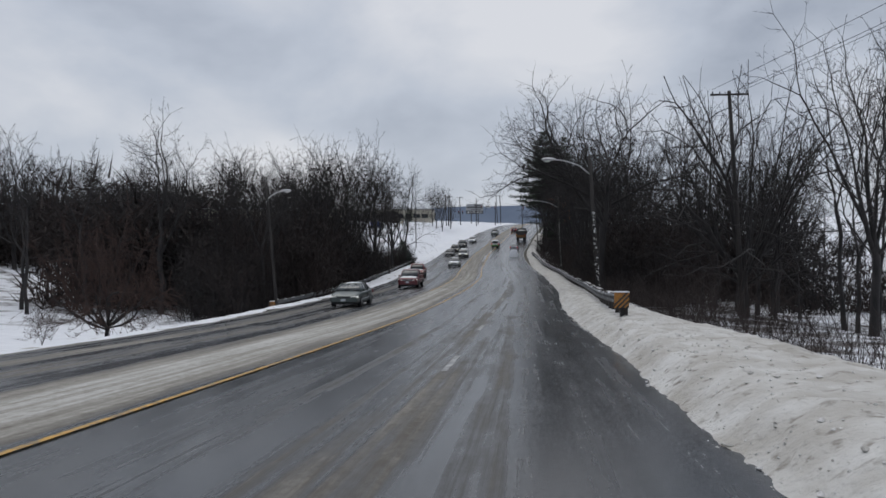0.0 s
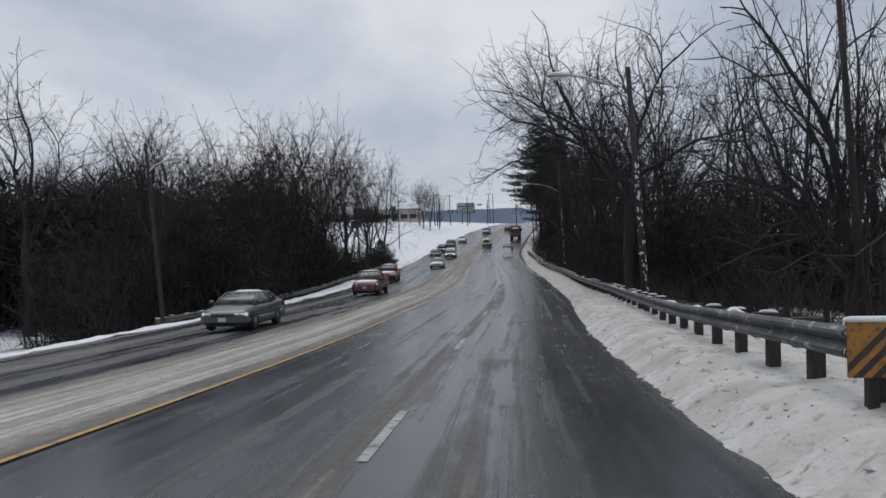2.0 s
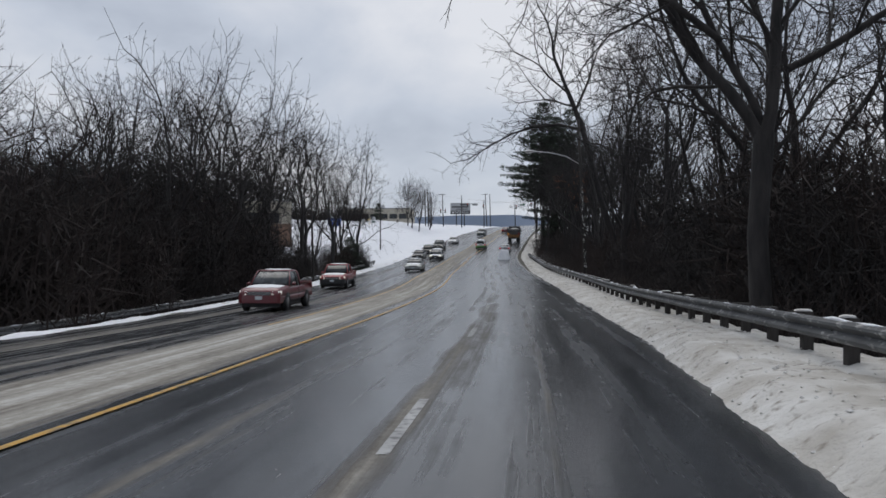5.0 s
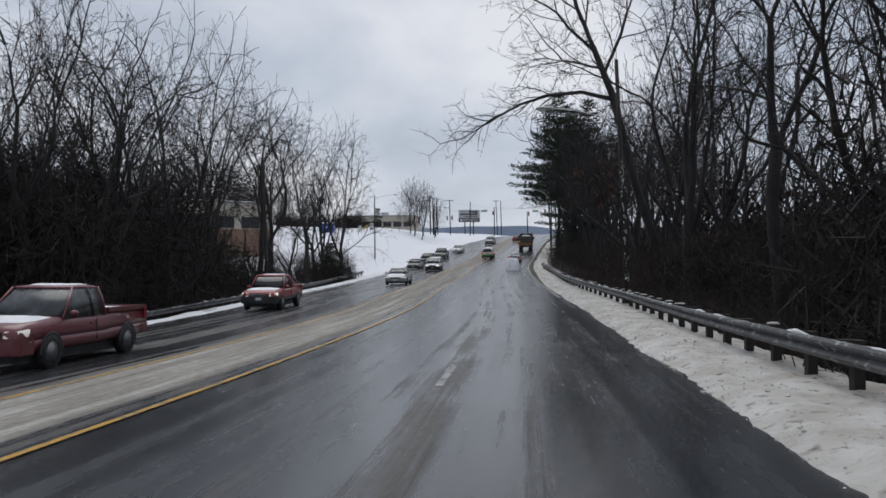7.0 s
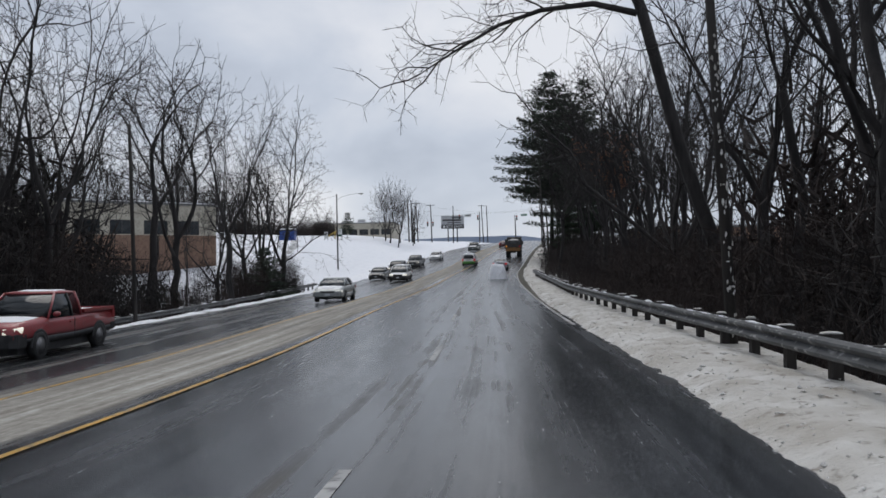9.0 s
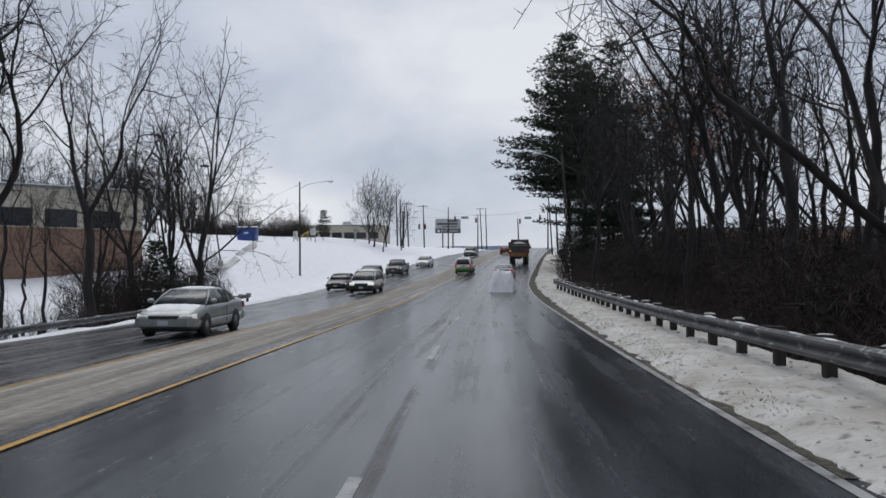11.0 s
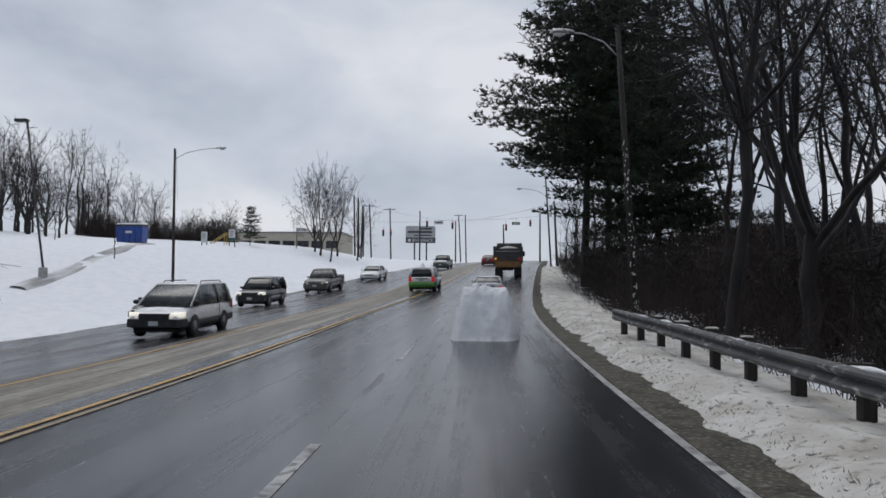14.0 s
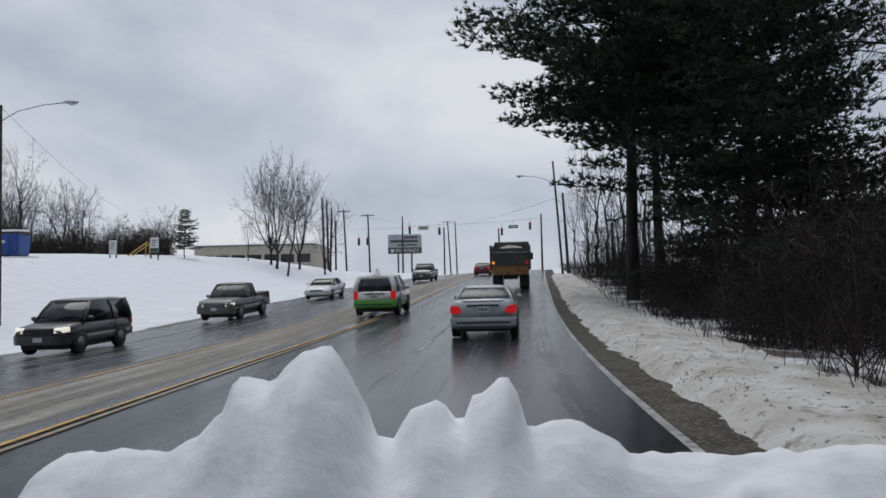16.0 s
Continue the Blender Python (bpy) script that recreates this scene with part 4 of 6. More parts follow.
# an oak that has kept its russet leaves
oak = plant(TREES_MID, 3, rx(150) + 9.5, 150.0, 1.0, turn=15, label="bare oak with withered russet leaves still clinging")
leafy = Geo()
lr = random.Random(77)
tips = next(c for c in TREES_MID[3].children if c.name.startswith("crown")).data.vertices
for _ in range(2600):
    tip = tips[lr.randrange(len(tips))].co
    if tip.z > 12.5 or noise.noise((tip.x * 0.5, tip.y * 0.5, tip.z * 0.5)) < -0.05:
        continue
    c = Vector(tip) + Vector((lr.uniform(-0.08, 0.08), lr.uniform(-0.08, 0.08), lr.uniform(-0.15, 0.03)))
    u = Vector((lr.uniform(-1, 1), lr.uniform(-1, 1), lr.uniform(-1, 1))).normalized()
    v = u.orthogonal().normalized()
    leafy.face(c, c + u * 0.10 + v * 0.05, c + u * 0.2, c + u * 0.1 - v * 0.05)
leaves = part("foliage", leafy, RUSSET, oak, "withered russet leaves")
leaves["kind"] = "stuff"
# shrubs
for i in range(22):
    y = 30 + i * 8.3
    plant(SAPLINGS, i, rx(y) + rng.uniform(6.2, 13), y + rng.uniform(-1, 1), rng.uniform(0.45, 1.1) * (0.55 if y < 48 else 1), wide=1.15)
for i in range(11):
    y = 62 + i * 7.4
    plant(SAPLINGS, i, rx(y) - rng.uniform(21.5, 30), y, rng.uniform(0.7, 1.3), wide=1.2)

for i in range(42):
    y = 68 + i * 2.6
    plant(THICKETS, i, rx(y) + rng.uniform(8.2, 13.5), y, rng.uniform(0.8, 1.6) * (1 - 0.3 * smooth(y, 80, 95) - 0.16 * smooth(y, 112, 130)), wide=1.1)
for i, (x, y) in enumerate(((6.0, 186), (6.8, 191), (6.4, 197), (6.9, 203), (9.0, 188), (9.5, 195), (9.2, 202), (12.5, 192), (13, 199), (7.4, 209), (7.8, 216), (8.0, 224), (9.0, 233), (10.5, 182), (15.5, 187), (12, 208))):
    plant(THICKETS, i, x, y, rng.uniform(0.45, 0.62) if x < 8.5 else rng.uniform(0.7, 1.2), wide=1.2)
for i in range(34):
    y = 78 + i * 4.0
    plant(FAR_THICKETS, i + 1, rx(y) + rng.uniform(16, 26), y, rng.uniform(1.2, 2.1) * (1 - 0.4 * smooth(y, 115, 135)), wide=1.1)
# rounded bushes in the low ground beyond the oak, and the far edge of the field
for i, (x, y, s) in enumerate(((23, 70, 1.1), (29, 74, 1.25), (38, 84, 1.0))):
    plant(FAR_THICKETS, i, x, y, s, wide=1.0)
for i in range(13):
    plant(FAR_THICKETS, i, rng.uniform(64, 105), 60 + i * 11.0, rng.uniform(0.7, 1.2), wide=1.8)
for i in range(31):
    y = 66 + i * 2.6
    plant(THICKETS, i + 2, rx(y) - rng.uniform(23.5, 28), y, rng.uniform(1.1, 2.1) * (1 - 0.45 * smooth(y, 118, 140)), wide=1.1)
for i in range(30):
    y = 77 + i * 2.35
    plant(FAR_THICKETS, i + 3, rx(y) - rng.uniform(30, 48), y, rng.uniform(1.2, 2.4), wide=1.25)
for i, (x, y, q) in enumerate(((-22.9, 165.5, 0.75), (-24.0, 170.0, 0.85), (-26.5, 167.0, 0.9), (-25.0, 161.0, 0.9), (-29.5, 164.5, 1.0), (-23.6, 156.5, 0.8))):
    plant(THICKETS, i, x, y, q, wide=1.0)
for i in range(54):
    plant(FAR_THICKETS, i, -rng.uniform(66, 130), rng.uniform(70, 240), rng.uniform(1.0, 2.0), wide=1.6)


# ---- undergrowth ----
def undergrowth(name, count, y0, y1, lat0, lat1, h0, h1, seed, label, mat):
    r = random.Random(seed)
    g = Geo()
    for _ in range(count):
        y = r.uniform(y0, y1)
        lat = lat0 + (lat1 - lat0) * r.random() ** 1.4
        x = rx(y) + lat
        z = ground_z(y, lat) - 0.1
        h = r.uniform(h0, h1) * (0.6 + 0.8 * abs(noise.noise((x * 0.15, y * 0.15, seed))))
        a, b2 = r.gauss(0, 0.45) * h, r.gauss(0, 0.45) * h
        w = r.uniform(0.004, 0.012)
        p0, p1, p2 = Vector((x, y, z)), Vector((x + a * 0.4, y + b2 * 0.4, z + h * 0.6)), Vector((x + a, y + b2, z + h))
        g.prism(p0, p1, w, w * 0.8)
        g.prism(p1, p2, w * 0.8, w * 0.3)
        q = p1 + Vector((r.uniform(-0.3, 0.3), r.uniform(-0.3, 0.3), r.uniform(0.15, 0.4))) * h * 0.6
        g.prism(p1, q, w * 0.7, w * 0.3)
    ob = part(name, g, mat)
    return tagged(ob, label, "undergrowth", kind="stuff")


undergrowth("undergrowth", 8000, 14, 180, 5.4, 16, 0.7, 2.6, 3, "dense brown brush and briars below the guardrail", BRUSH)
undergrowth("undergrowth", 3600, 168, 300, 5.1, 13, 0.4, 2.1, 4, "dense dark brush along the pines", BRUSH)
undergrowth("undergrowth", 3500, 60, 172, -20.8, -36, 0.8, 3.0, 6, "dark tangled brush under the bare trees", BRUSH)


# ---- pines ----
def pine_work(seed, height, reach, first, whorls, per, dense=1.0, size=1.0):
    """A white pine: long level boughs that end in flat plumes of needles."""
    r = random.Random(seed)
    wood, leaf = Geo(), Geo()
    pts = [Vector((math.sin(i * 0.8 + seed) * 0.12, math.cos(i * 0.9) * 0.12, -0.4 + (height + 0.4) * i / 8)) for i in range(9)]
    wood.tube(pts, [height * 0.0125 * (1 - 0.94 * i / 8) for i in range(9)], 9)
    for k in range(whorls):
        f = (k + r.uniform(0, 0.6)) / whorls
        z = first + (height - first) * f
        length = reach * (1 - f ** 1.5) * r.uniform(0.7, 1.05) + 0.5 * size
        for j in range(per):
            a = k * 1.9 + 6.283 * j / per + r.uniform(-0.4, 0.4)
            ln = length * r.uniform(0.45, 1.12)
            d = Vector((math.cos(a), math.sin(a), r.uniform(-0.12, 0.12) + 0.55 * f))
            p = Vector((0, 0, z))
            br = [p]
            for s in range(5):
                p = p + d * ln / 5
                d = d + Vector((r.uniform(-0.1, 0.1), r.uniform(-0.1, 0.1), 0.05 if s > 1 else -0.02))
                br.append(p.copy())
            wood.tube(br, [0.055 * size * (1 - f * 0.6), 0.042 * size, 0.032 * size, 0.024 * size, 0.014, 0.006], 4, False)
            flat = Vector((d.x, d.y, 0)).normalized()
            across = Vector((-flat.y, flat.x, 0))
            n = max(4, int(ln * 3.2 / size))
            for s in range(n):
                g = 0.22 + 0.78 * (s + r.random()) / n
                i = min(int(g * 5), 4)
                o = br[i].lerp(br[i + 1], g * 5 - i)
                spread = (1 if s % 2 else -1) * r.uniform(0.5, 1.0)
                sub = (flat * r.uniform(0.5, 1.0) + across * spread + Vector((0, 0, r.uniform(-0.05, 0.3)))).normalized()
                sl = min(0.42 * ln, 1.9 * size) * (1.15 - 0.65 * g) * r.uniform(0.6, 1.15) + 0.25 * size
                for q in range(max(2, int(sl * 4.6 * dense / size))):
                    c = o + sub * sl * (q + r.random()) / max(2, int(sl * 4.6 * dense / size)) + Vector((r.uniform(-0.12, 0.12), r.uniform(-0.12, 0.12), r.uniform(-0.16, 0.26))) * size
                    for _ in range(9):
                        w = (sub * r.uniform(0.1, 1.0) + Vector((r.uniform(-0.8, 0.8), r.uniform(-0.8, 0.8), r.uniform(-0.15, 0.85)))).normalized()
                        side = w.cross(Vector((r.uniform(-1, 1), r.uniform(-1, 1), r.uniform(-1, 1)))).normalized() * r.uniform(0.026, 0.054) * size
                        leaf.face(c - side, c + w * r.uniform(0.2, 0.4) * size, c + side)
    return wood, leaf


PINES = []
for i in range(3):
    wood, leaf = pine_work(200 + i, 28.0, 8.3, (9.5, 5.0, 3.0)[i], 32, 6, 0.9, 1.15)
    ob = thing("pine_tree", 0, 0, 0, 0, "tall dark green white pine with layered boughs over the road's edge", "pine tree")
    part("trunk", wood, BARK, ob, "", True)
    part("crown", leaf, NEEDLE, ob, "dense dark needles")
    PINES.append(ob)
for i, (x, y, k, s) in enumerate(((5.9, 208, 0, 1.0), (10.8, 205, 1, 0.95), (8.6, 215, 0, 0.92), (9.6, 199, 2, 0.66))):
    plant(PINES, k, x, y, s, turn=i * 67)
wood, leaf = pine_work(230, 5.2, 1.6, 0.9, 16, 6, 0.9, 0.55)
ob = thing("young_pine", -34.2, 255.0, gz(-34.2, 255.0), 0, "small young pine standing on the snow bank", "pine tree")
part("trunk", wood, BARK, ob, "", True)
part("crown", leaf, NEEDLE, ob)
wood, leaf = pine_work(231, 5.0, 2.2, 0.3, 15, 7, 0.8, 0.6)
ob = thing("cedar_bush", -21.0 + rx(159), 159.0, gz(-21.0 + rx(159), 159.0), 0, "dark evergreen bush by the guardrail", "bush")
part("trunk", wood, BARK, ob, "", True)
part("foliage", leaf, NEEDLE, ob)


# ---- poles and lamps ----
def lamp_pole(x, y, top_z, lean_x, arm, label, foot_snow=False, head_drop=0.0, group="street lamps"):
    z = gz(x, y)
    h = top_z - z
    ob = thing("street_lamp", x, y, z, 0, label, "street lamp", group)
    g = Geo().tube([(0, 0, -0.6), (lean_x * 0.5, 0, h * 0.5), (lean_x, 0, h)], [0.12, 0.105, 0.085], 12)
    part("pole", g, WOOD, ob, "weathered round wooden pole", True)
    if foot_snow:
        sr = random.Random(int(y))
        sg = Geo()
        for _ in range(70):
            zz = sr.uniform(0.3, h * 0.62)
            f = zz / h
            rad = 0.12 - 0.035 * f + 0.012
            a0 = -1.57 + sr.gauss(0, 0.55)
            da, hh = sr.uniform(0.08, 0.3), sr.uniform(0.015, 0.07)
            ring = [(lean_x * f + rad * math.cos(a0 + da * math.cos(k * 0.7854)), rad * math.sin(a0 + da * math.cos(k * 0.7854)), zz + hh * math.sin(k * 0.7854) * sr.uniform(0.3, 1.5)) for k in range(8)]
            mid_r = rad + 0.012
            n = len(sg.v)
            sg.v += ring + [(lean_x * f + mid_r * math.cos(a0), mid_r * math.sin(a0), zz)]
            sg.f += [(n + k, n + (k + 1) % 8, n + 8) for k in range(8)]
        part("stuck_snow", sg, CLOD, ob, "wet snow plastered on the shaft", True)["kind"] = "stuff"
    if arm:
        side = 1 if arm > 0 else -1
        a = abs(arm)
        hz = h - 0.55 + head_drop
        pts = [(lean_x, 0, hz - 0.5), (lean_x + side * a * 0.25, 0, hz), (lean_x + side * a * 0.6, 0, hz + 0.28), (lean_x + side * a * 0.88, 0, hz + 0.36)]
        part("arm", Geo().tube(pts, 0.03, 8), ALU, ob, "grey tubular bracket", True)
        hx = lean_x + side * a
        rings = []
        for f, w, t in ((-0.42, 0.05, 0.05), (-0.3, 0.12, 0.09), (0.0, 0.17, 0.13), (0.25, 0.15, 0.11), (0.38, 0.06, 0.05)):
            rings.append([(hx + side * f, w * math.cos(k * 0.5236), hz + 0.36 + t * math.sin(k * 0.5236) * (1.0 if math.sin(k * 0.5236) > 0 else 0.55)) for k in range(12)])
        part("lamp_head", Geo().rings(rings), ALU, ob, "grey cobra-head luminaire", True)
        lens = [[(hx + side * 0.08 + 0.2 * s * math.cos(k * 0.6283), 0.13 * s * math.sin(k * 0.6283), hz + 0.30 - d) for k in range(10)] for s, d in ((1.0, 0.0), (0.85, 0.05), (0.4, 0.09), (0.05, 0.1))]
        part("lens", Geo().rings(lens), material("lamp_lens", (0.6, 0.6, 0.58), None, rough=0.2), ob, "", True)
    return ob


lamp_pole(4.35, 47.7, 6.2, -0.5, -2.3, "wooden lamp pole with snow stuck to it behind the guardrail", foot_snow=True)
lamp_pole(4.9, 102.0, 8.2, -0.5, -3.3, "wooden lamp pole with snow stuck to its shaft", True, head_drop=-2.0)
lamp_pole(3.7, 172.3, 8.1, -0.6, -1.9, "slim snow-plastered lamp pole in front of the pines", True)
lamp_pole(5.9, 247.0, 13.4, -0.7, -3.2, "wooden lamp pole beyond the pines", head_drop=-1.2)
lamp_pole(-18.9, 63.2, 6.1, -0.8, 1.6, "wooden lamp pole at the end of the oncoming guardrail", head_drop=-0.6)
lamp_pole(-26.0, 207.0, 10.1, -0.1, 3.7, "tall wooden lamp pole on the snowy verge", head_drop=0.2)
lamp_pole(-20.3, 128.0, 6.9, -0.3, 0, "bare dark wooden pole behind the guardrail", group="utility poles")


def utility_pole(x, y, top_z, lean_x, arms, label):
    z = gz(x, y)
    h = top_z - z
    ob = thing("utility_pole", x, y, z, 0, label, "utility pole", "utility poles")
    part("pole", Geo().tube([(0, 0, -0.6), (lean_x * 0.5, 0, h * 0.5), (lean_x, 0, h)], [0.17, 0.15, 0.115], 12), WOOD, ob, "", True)
    for dz in arms:
        part("crossarm", Geo().box(lean_x - 1.2, -0.16, h - dz - 0.06, lean_x + 1.2, -0.06, h - dz + 0.06), WOOD, ob, bevel=0.01)
        for s in (-1.05, -0.6, 0.6, 1.05):
            rings = [[(lean_x + s + q * math.cos(k * 0.7854), -0.11 + q * math.sin(k * 0.7854), h - dz + 0.06 + w) for k in range(8)] for q, w in ((0.02, 0), (0.05, 0.03), (0.03, 0.07), (0.05, 0.1), (0.025, 0.15))]
            part("insulator", Geo().rings(rings), CABLE, ob, "dark glazed insulator", True)
    return ob


utility_pole(14.2, 55.0, 10.9, -0.9, (0.25,), "tall dark utility pole with a crossarm beside a bare tree")
for x, y, tz, ln, arms in ((-25.6, 289, 16.3, -0.3, ()), (-24.6, 287, 15.6, -0.2, ()), (-23.6, 283, 13.8, 0.3, ()), (-25.8, 310, 17.0, -0.5, (0.4,)), (-22.6, 316, 16.8, -0.3, (0.3,)), (-16.6, 316, 16.2, 0, ()),
                            (-9.5, 352, 19.0, -0.6, (0.3,)), (-8.2, 354, 19.0, -0.3, ()), (7.3, 256, 11.5, -0.4, ()), (-9.8, 330, 15.4, 0, ()), (0.8, 305, 12.5, -0.2, ())):
    utility_pole(x, y, tz, ln, arms, "weathered wooden utility pole by the crossing")


def cable(points, sag, label):
    g = Geo()
    for (a, b) in zip(points, points[1:]):
        a, b = Vector(a), Vector(b)
        g.tube([a.lerp(b, i / 12) - Vector((0, 0, sag * 4 * (i / 12) * (1 - i / 12))) for i in range(13)], 0.014, 4, False)
    return tagged(part("overhead_cable", g, CABLE), label, "cable")


cable([(-26.3, 310, 16.6), (-9.6, 330, 15.2), (7.0, 256, 11.2)], 0.4, "black span cable carrying the traffic lights")
for dx in (-1.05, 0.6, 1.05):
    cable([(14.2 + dx - 0.9, 55, 11.0), (26 + dx, -30, 14.5)], 0.8, "thin overhead power line")


# ---- vehicles ----
def paint(name, c, rough=0.3, metal=0.0):
    """Car paint under a film of road salt."""
    d = tuple(v * 0.85 + 0.018 for v in c)
    return material(name, c, d, 1.6, rough, metal, c3=tuple(v * 0.7 + 0.03 for v in c), fine=9, rough2=rough + 0.3, coat=0.5)


GLASS = material("tinted_car_glass", (0.012, 0.015, 0.017), None, rough=0.06)
HAZY = material("salt_filmed_glass", (0.03, 0.036, 0.04), (0.075, 0.085, 0.09), 2.5, 0.12, rough2=0.4)
TYRE = material("wet_rubber", (0.014, 0.014, 0.015), (0.03, 0.03, 0.03), 6, 0.6)
RIM = material("dirty_alloy", (0.16, 0.16, 0.165), (0.28, 0.28, 0.29), 9, 0.45, 0.6)
TRIM = material("dark_plastic_trim", (0.02, 0.02, 0.022), (0.045, 0.045, 0.047), 4, 0.6)
CHROME = material("dull_chrome", (0.45, 0.46, 0.47), None, rough=0.25, metal=1.0)
PLATE = material("number_plate", (0.55, 0.58, 0.6), None, rough=0.5)
INK = material("plate_ink", (0.05, 0.07, 0.12), None, rough=0.6)


def lit(name, c, e, strength):
    m = material(name, c, None, rough=0.45)
    p = m.node_tree.nodes["Principled BSDF"]
    p.inputs["Specular IOR Level"].default_value = 0.2
    p.inputs["Emission Color"].default_value = (*e, 1)
    p.inputs["Emission Strength"].default_value = strength
    return m


TAIL = lit("red_tail_lamp", (0.12, 0.005, 0.008), (1.0, 0.02, 0.02), 0.02)
BRAKE = lit("lit_red_lamp", (0.16, 0.005, 0.009), (1.0, 0.03, 0.04), 0.28)
HEAD = lit("head_lamp", (0.62, 0.63, 0.62), (1.0, 0.95, 0.85), 0.25)
BEAM = lit("lit_head_lamp", (0.8, 0.8, 0.76), (1.0, 0.93, 0.78), 0.55)
AMBER = lit("amber_lamp", (0.7, 0.25, 0.02), (1.0, 0.38, 0.04), 0.7)


def section(y, zb, zt, w, lo, hi):
    """Half-rounded cross-section of a car body between two height shares."""
    share = ((0.80, 0.0), (0.93, 0.05), (0.985, 0.16), (1.0, 0.42), (0.99, 0.6), (0.965, 0.78), (0.92, 0.92), (0.80, 0.985), (0.45, 1.0))
    pts = []
    for ww, f in share:
        f = min(max(f, lo), hi)
        pts.append((w * ww, f))
    ring = [(x, y, zb + (zt - zb) * f) for x, f in pts]
    return ring + [(-x, yy, z) for x, yy, z in reversed(ring)]


SEDAN = dict(w=0.915, stations=((-2.44, 0.42, 0.86, 0.86), (-2.40, 0.30, 1.02, 0.93), (-2.2, 0.26, 1.08, 0.97), (-1.7, 0.24, 1.09, 1.0), (-0.8, 0.22, 1.0, 1.0), (0.6, 0.22, 0.98, 1.0), (1.25, 0.22, 0.96, 1.0), (2.0, 0.25, 0.84, 0.96), (2.32, 0.30, 0.74, 0.88), (2.44, 0.40, 0.64, 0.78)),
             belt=0.98, roof=1.43, gl=(-1.75, -1.05, 0.35, 1.25), gw=(0.90, 0.68), wheels=(-1.38, 1.42), r=0.33)
SUV = dict(w=0.905, stations=((-2.2, 0.45, 0.98, 0.93), (-2.16, 0.36, 1.06, 0.97), (-1.9, 0.34, 1.07, 1.0), (-0.8, 0.32, 1.06, 1.0), (0.8, 0.32, 1.05, 1.0), (1.4, 0.33, 1.0, 0.99), (2.0, 0.36, 0.93, 0.95), (2.2, 0.45, 0.8, 0.86)),
           belt=1.04, roof=1.72, gl=(-2.1, -1.92, 0.35, 1.1), gw=(0.95, 0.76), wheels=(-1.3, 1.33), r=0.37)
VAN = dict(w=0.94, stations=((-2.5, 0.4, 1.0, 0.95), (-2.45, 0.32, 1.08, 0.98), (-1.5, 0.28, 1.08, 1.0), (0.6, 0.28, 1.06, 1.0), (1.5, 0.28, 1.0, 0.99), (2.2, 0.3, 0.86, 0.95), (2.5, 0.4, 0.72, 0.84)),
           belt=1.04, roof=1.72, gl=(-2.42, -2.2, 0.55, 1.75), gw=(0.95, 0.78), wheels=(-1.45, 1.5), r=0.34)
PICKUP = dict(w=0.97, stations=((-2.85, 0.5, 0.98, 0.97), (-2.8, 0.45, 1.16, 0.98), (-1.0, 0.42, 1.17, 1.0), (-0.5, 0.4, 1.12, 1.0), (0.9, 0.4, 1.12, 1.0), (1.5, 0.4, 1.12, 0.99), (2.5, 0.42, 1.05, 0.97), (2.72, 0.45, 0.95, 0.92), (2.8, 0.5, 0.85, 0.86)),
              belt=1.1, roof=1.80, gl=(-0.72, -0.6, 0.55, 1.25), gw=(0.93, 0.76), wheels=(-1.7, 1.75), r=0.39)


def wheel_mesh(r, w):
    g = Geo()
    prof = ((r * 0.62, -w * 0.5), (r * 0.9, -w * 0.52), (r * 0.985, -w * 0.38), (r, 0), (r * 0.985, w * 0.38), (r * 0.9, w * 0.52), (r * 0.62, w * 0.5))
    n = 22
    g.rings([[(x, q * math.cos(6.2832 * k / n), q * math.sin(6.2832 * k / n)) for k in range(n)] for q, x in prof], True, False)
    rim = Geo()
    rp = ((r * 0.63, w * 0.46), (r * 0.6, w * 0.36), (r * 0.52, w * 0.3), (r * 0.2, w * 0.4), (r * 0.05, w * 0.44))
    for s in (1, -1):
        rim.rings([[(s * x, q * math.cos(6.2832 * k / n), q * math.sin(6.2832 * k / n)) for k in range(n)] for q, x in rp], True, True)
    return g.mesh("wheel", TYRE, True), rim.mesh("rim", RIM, True)


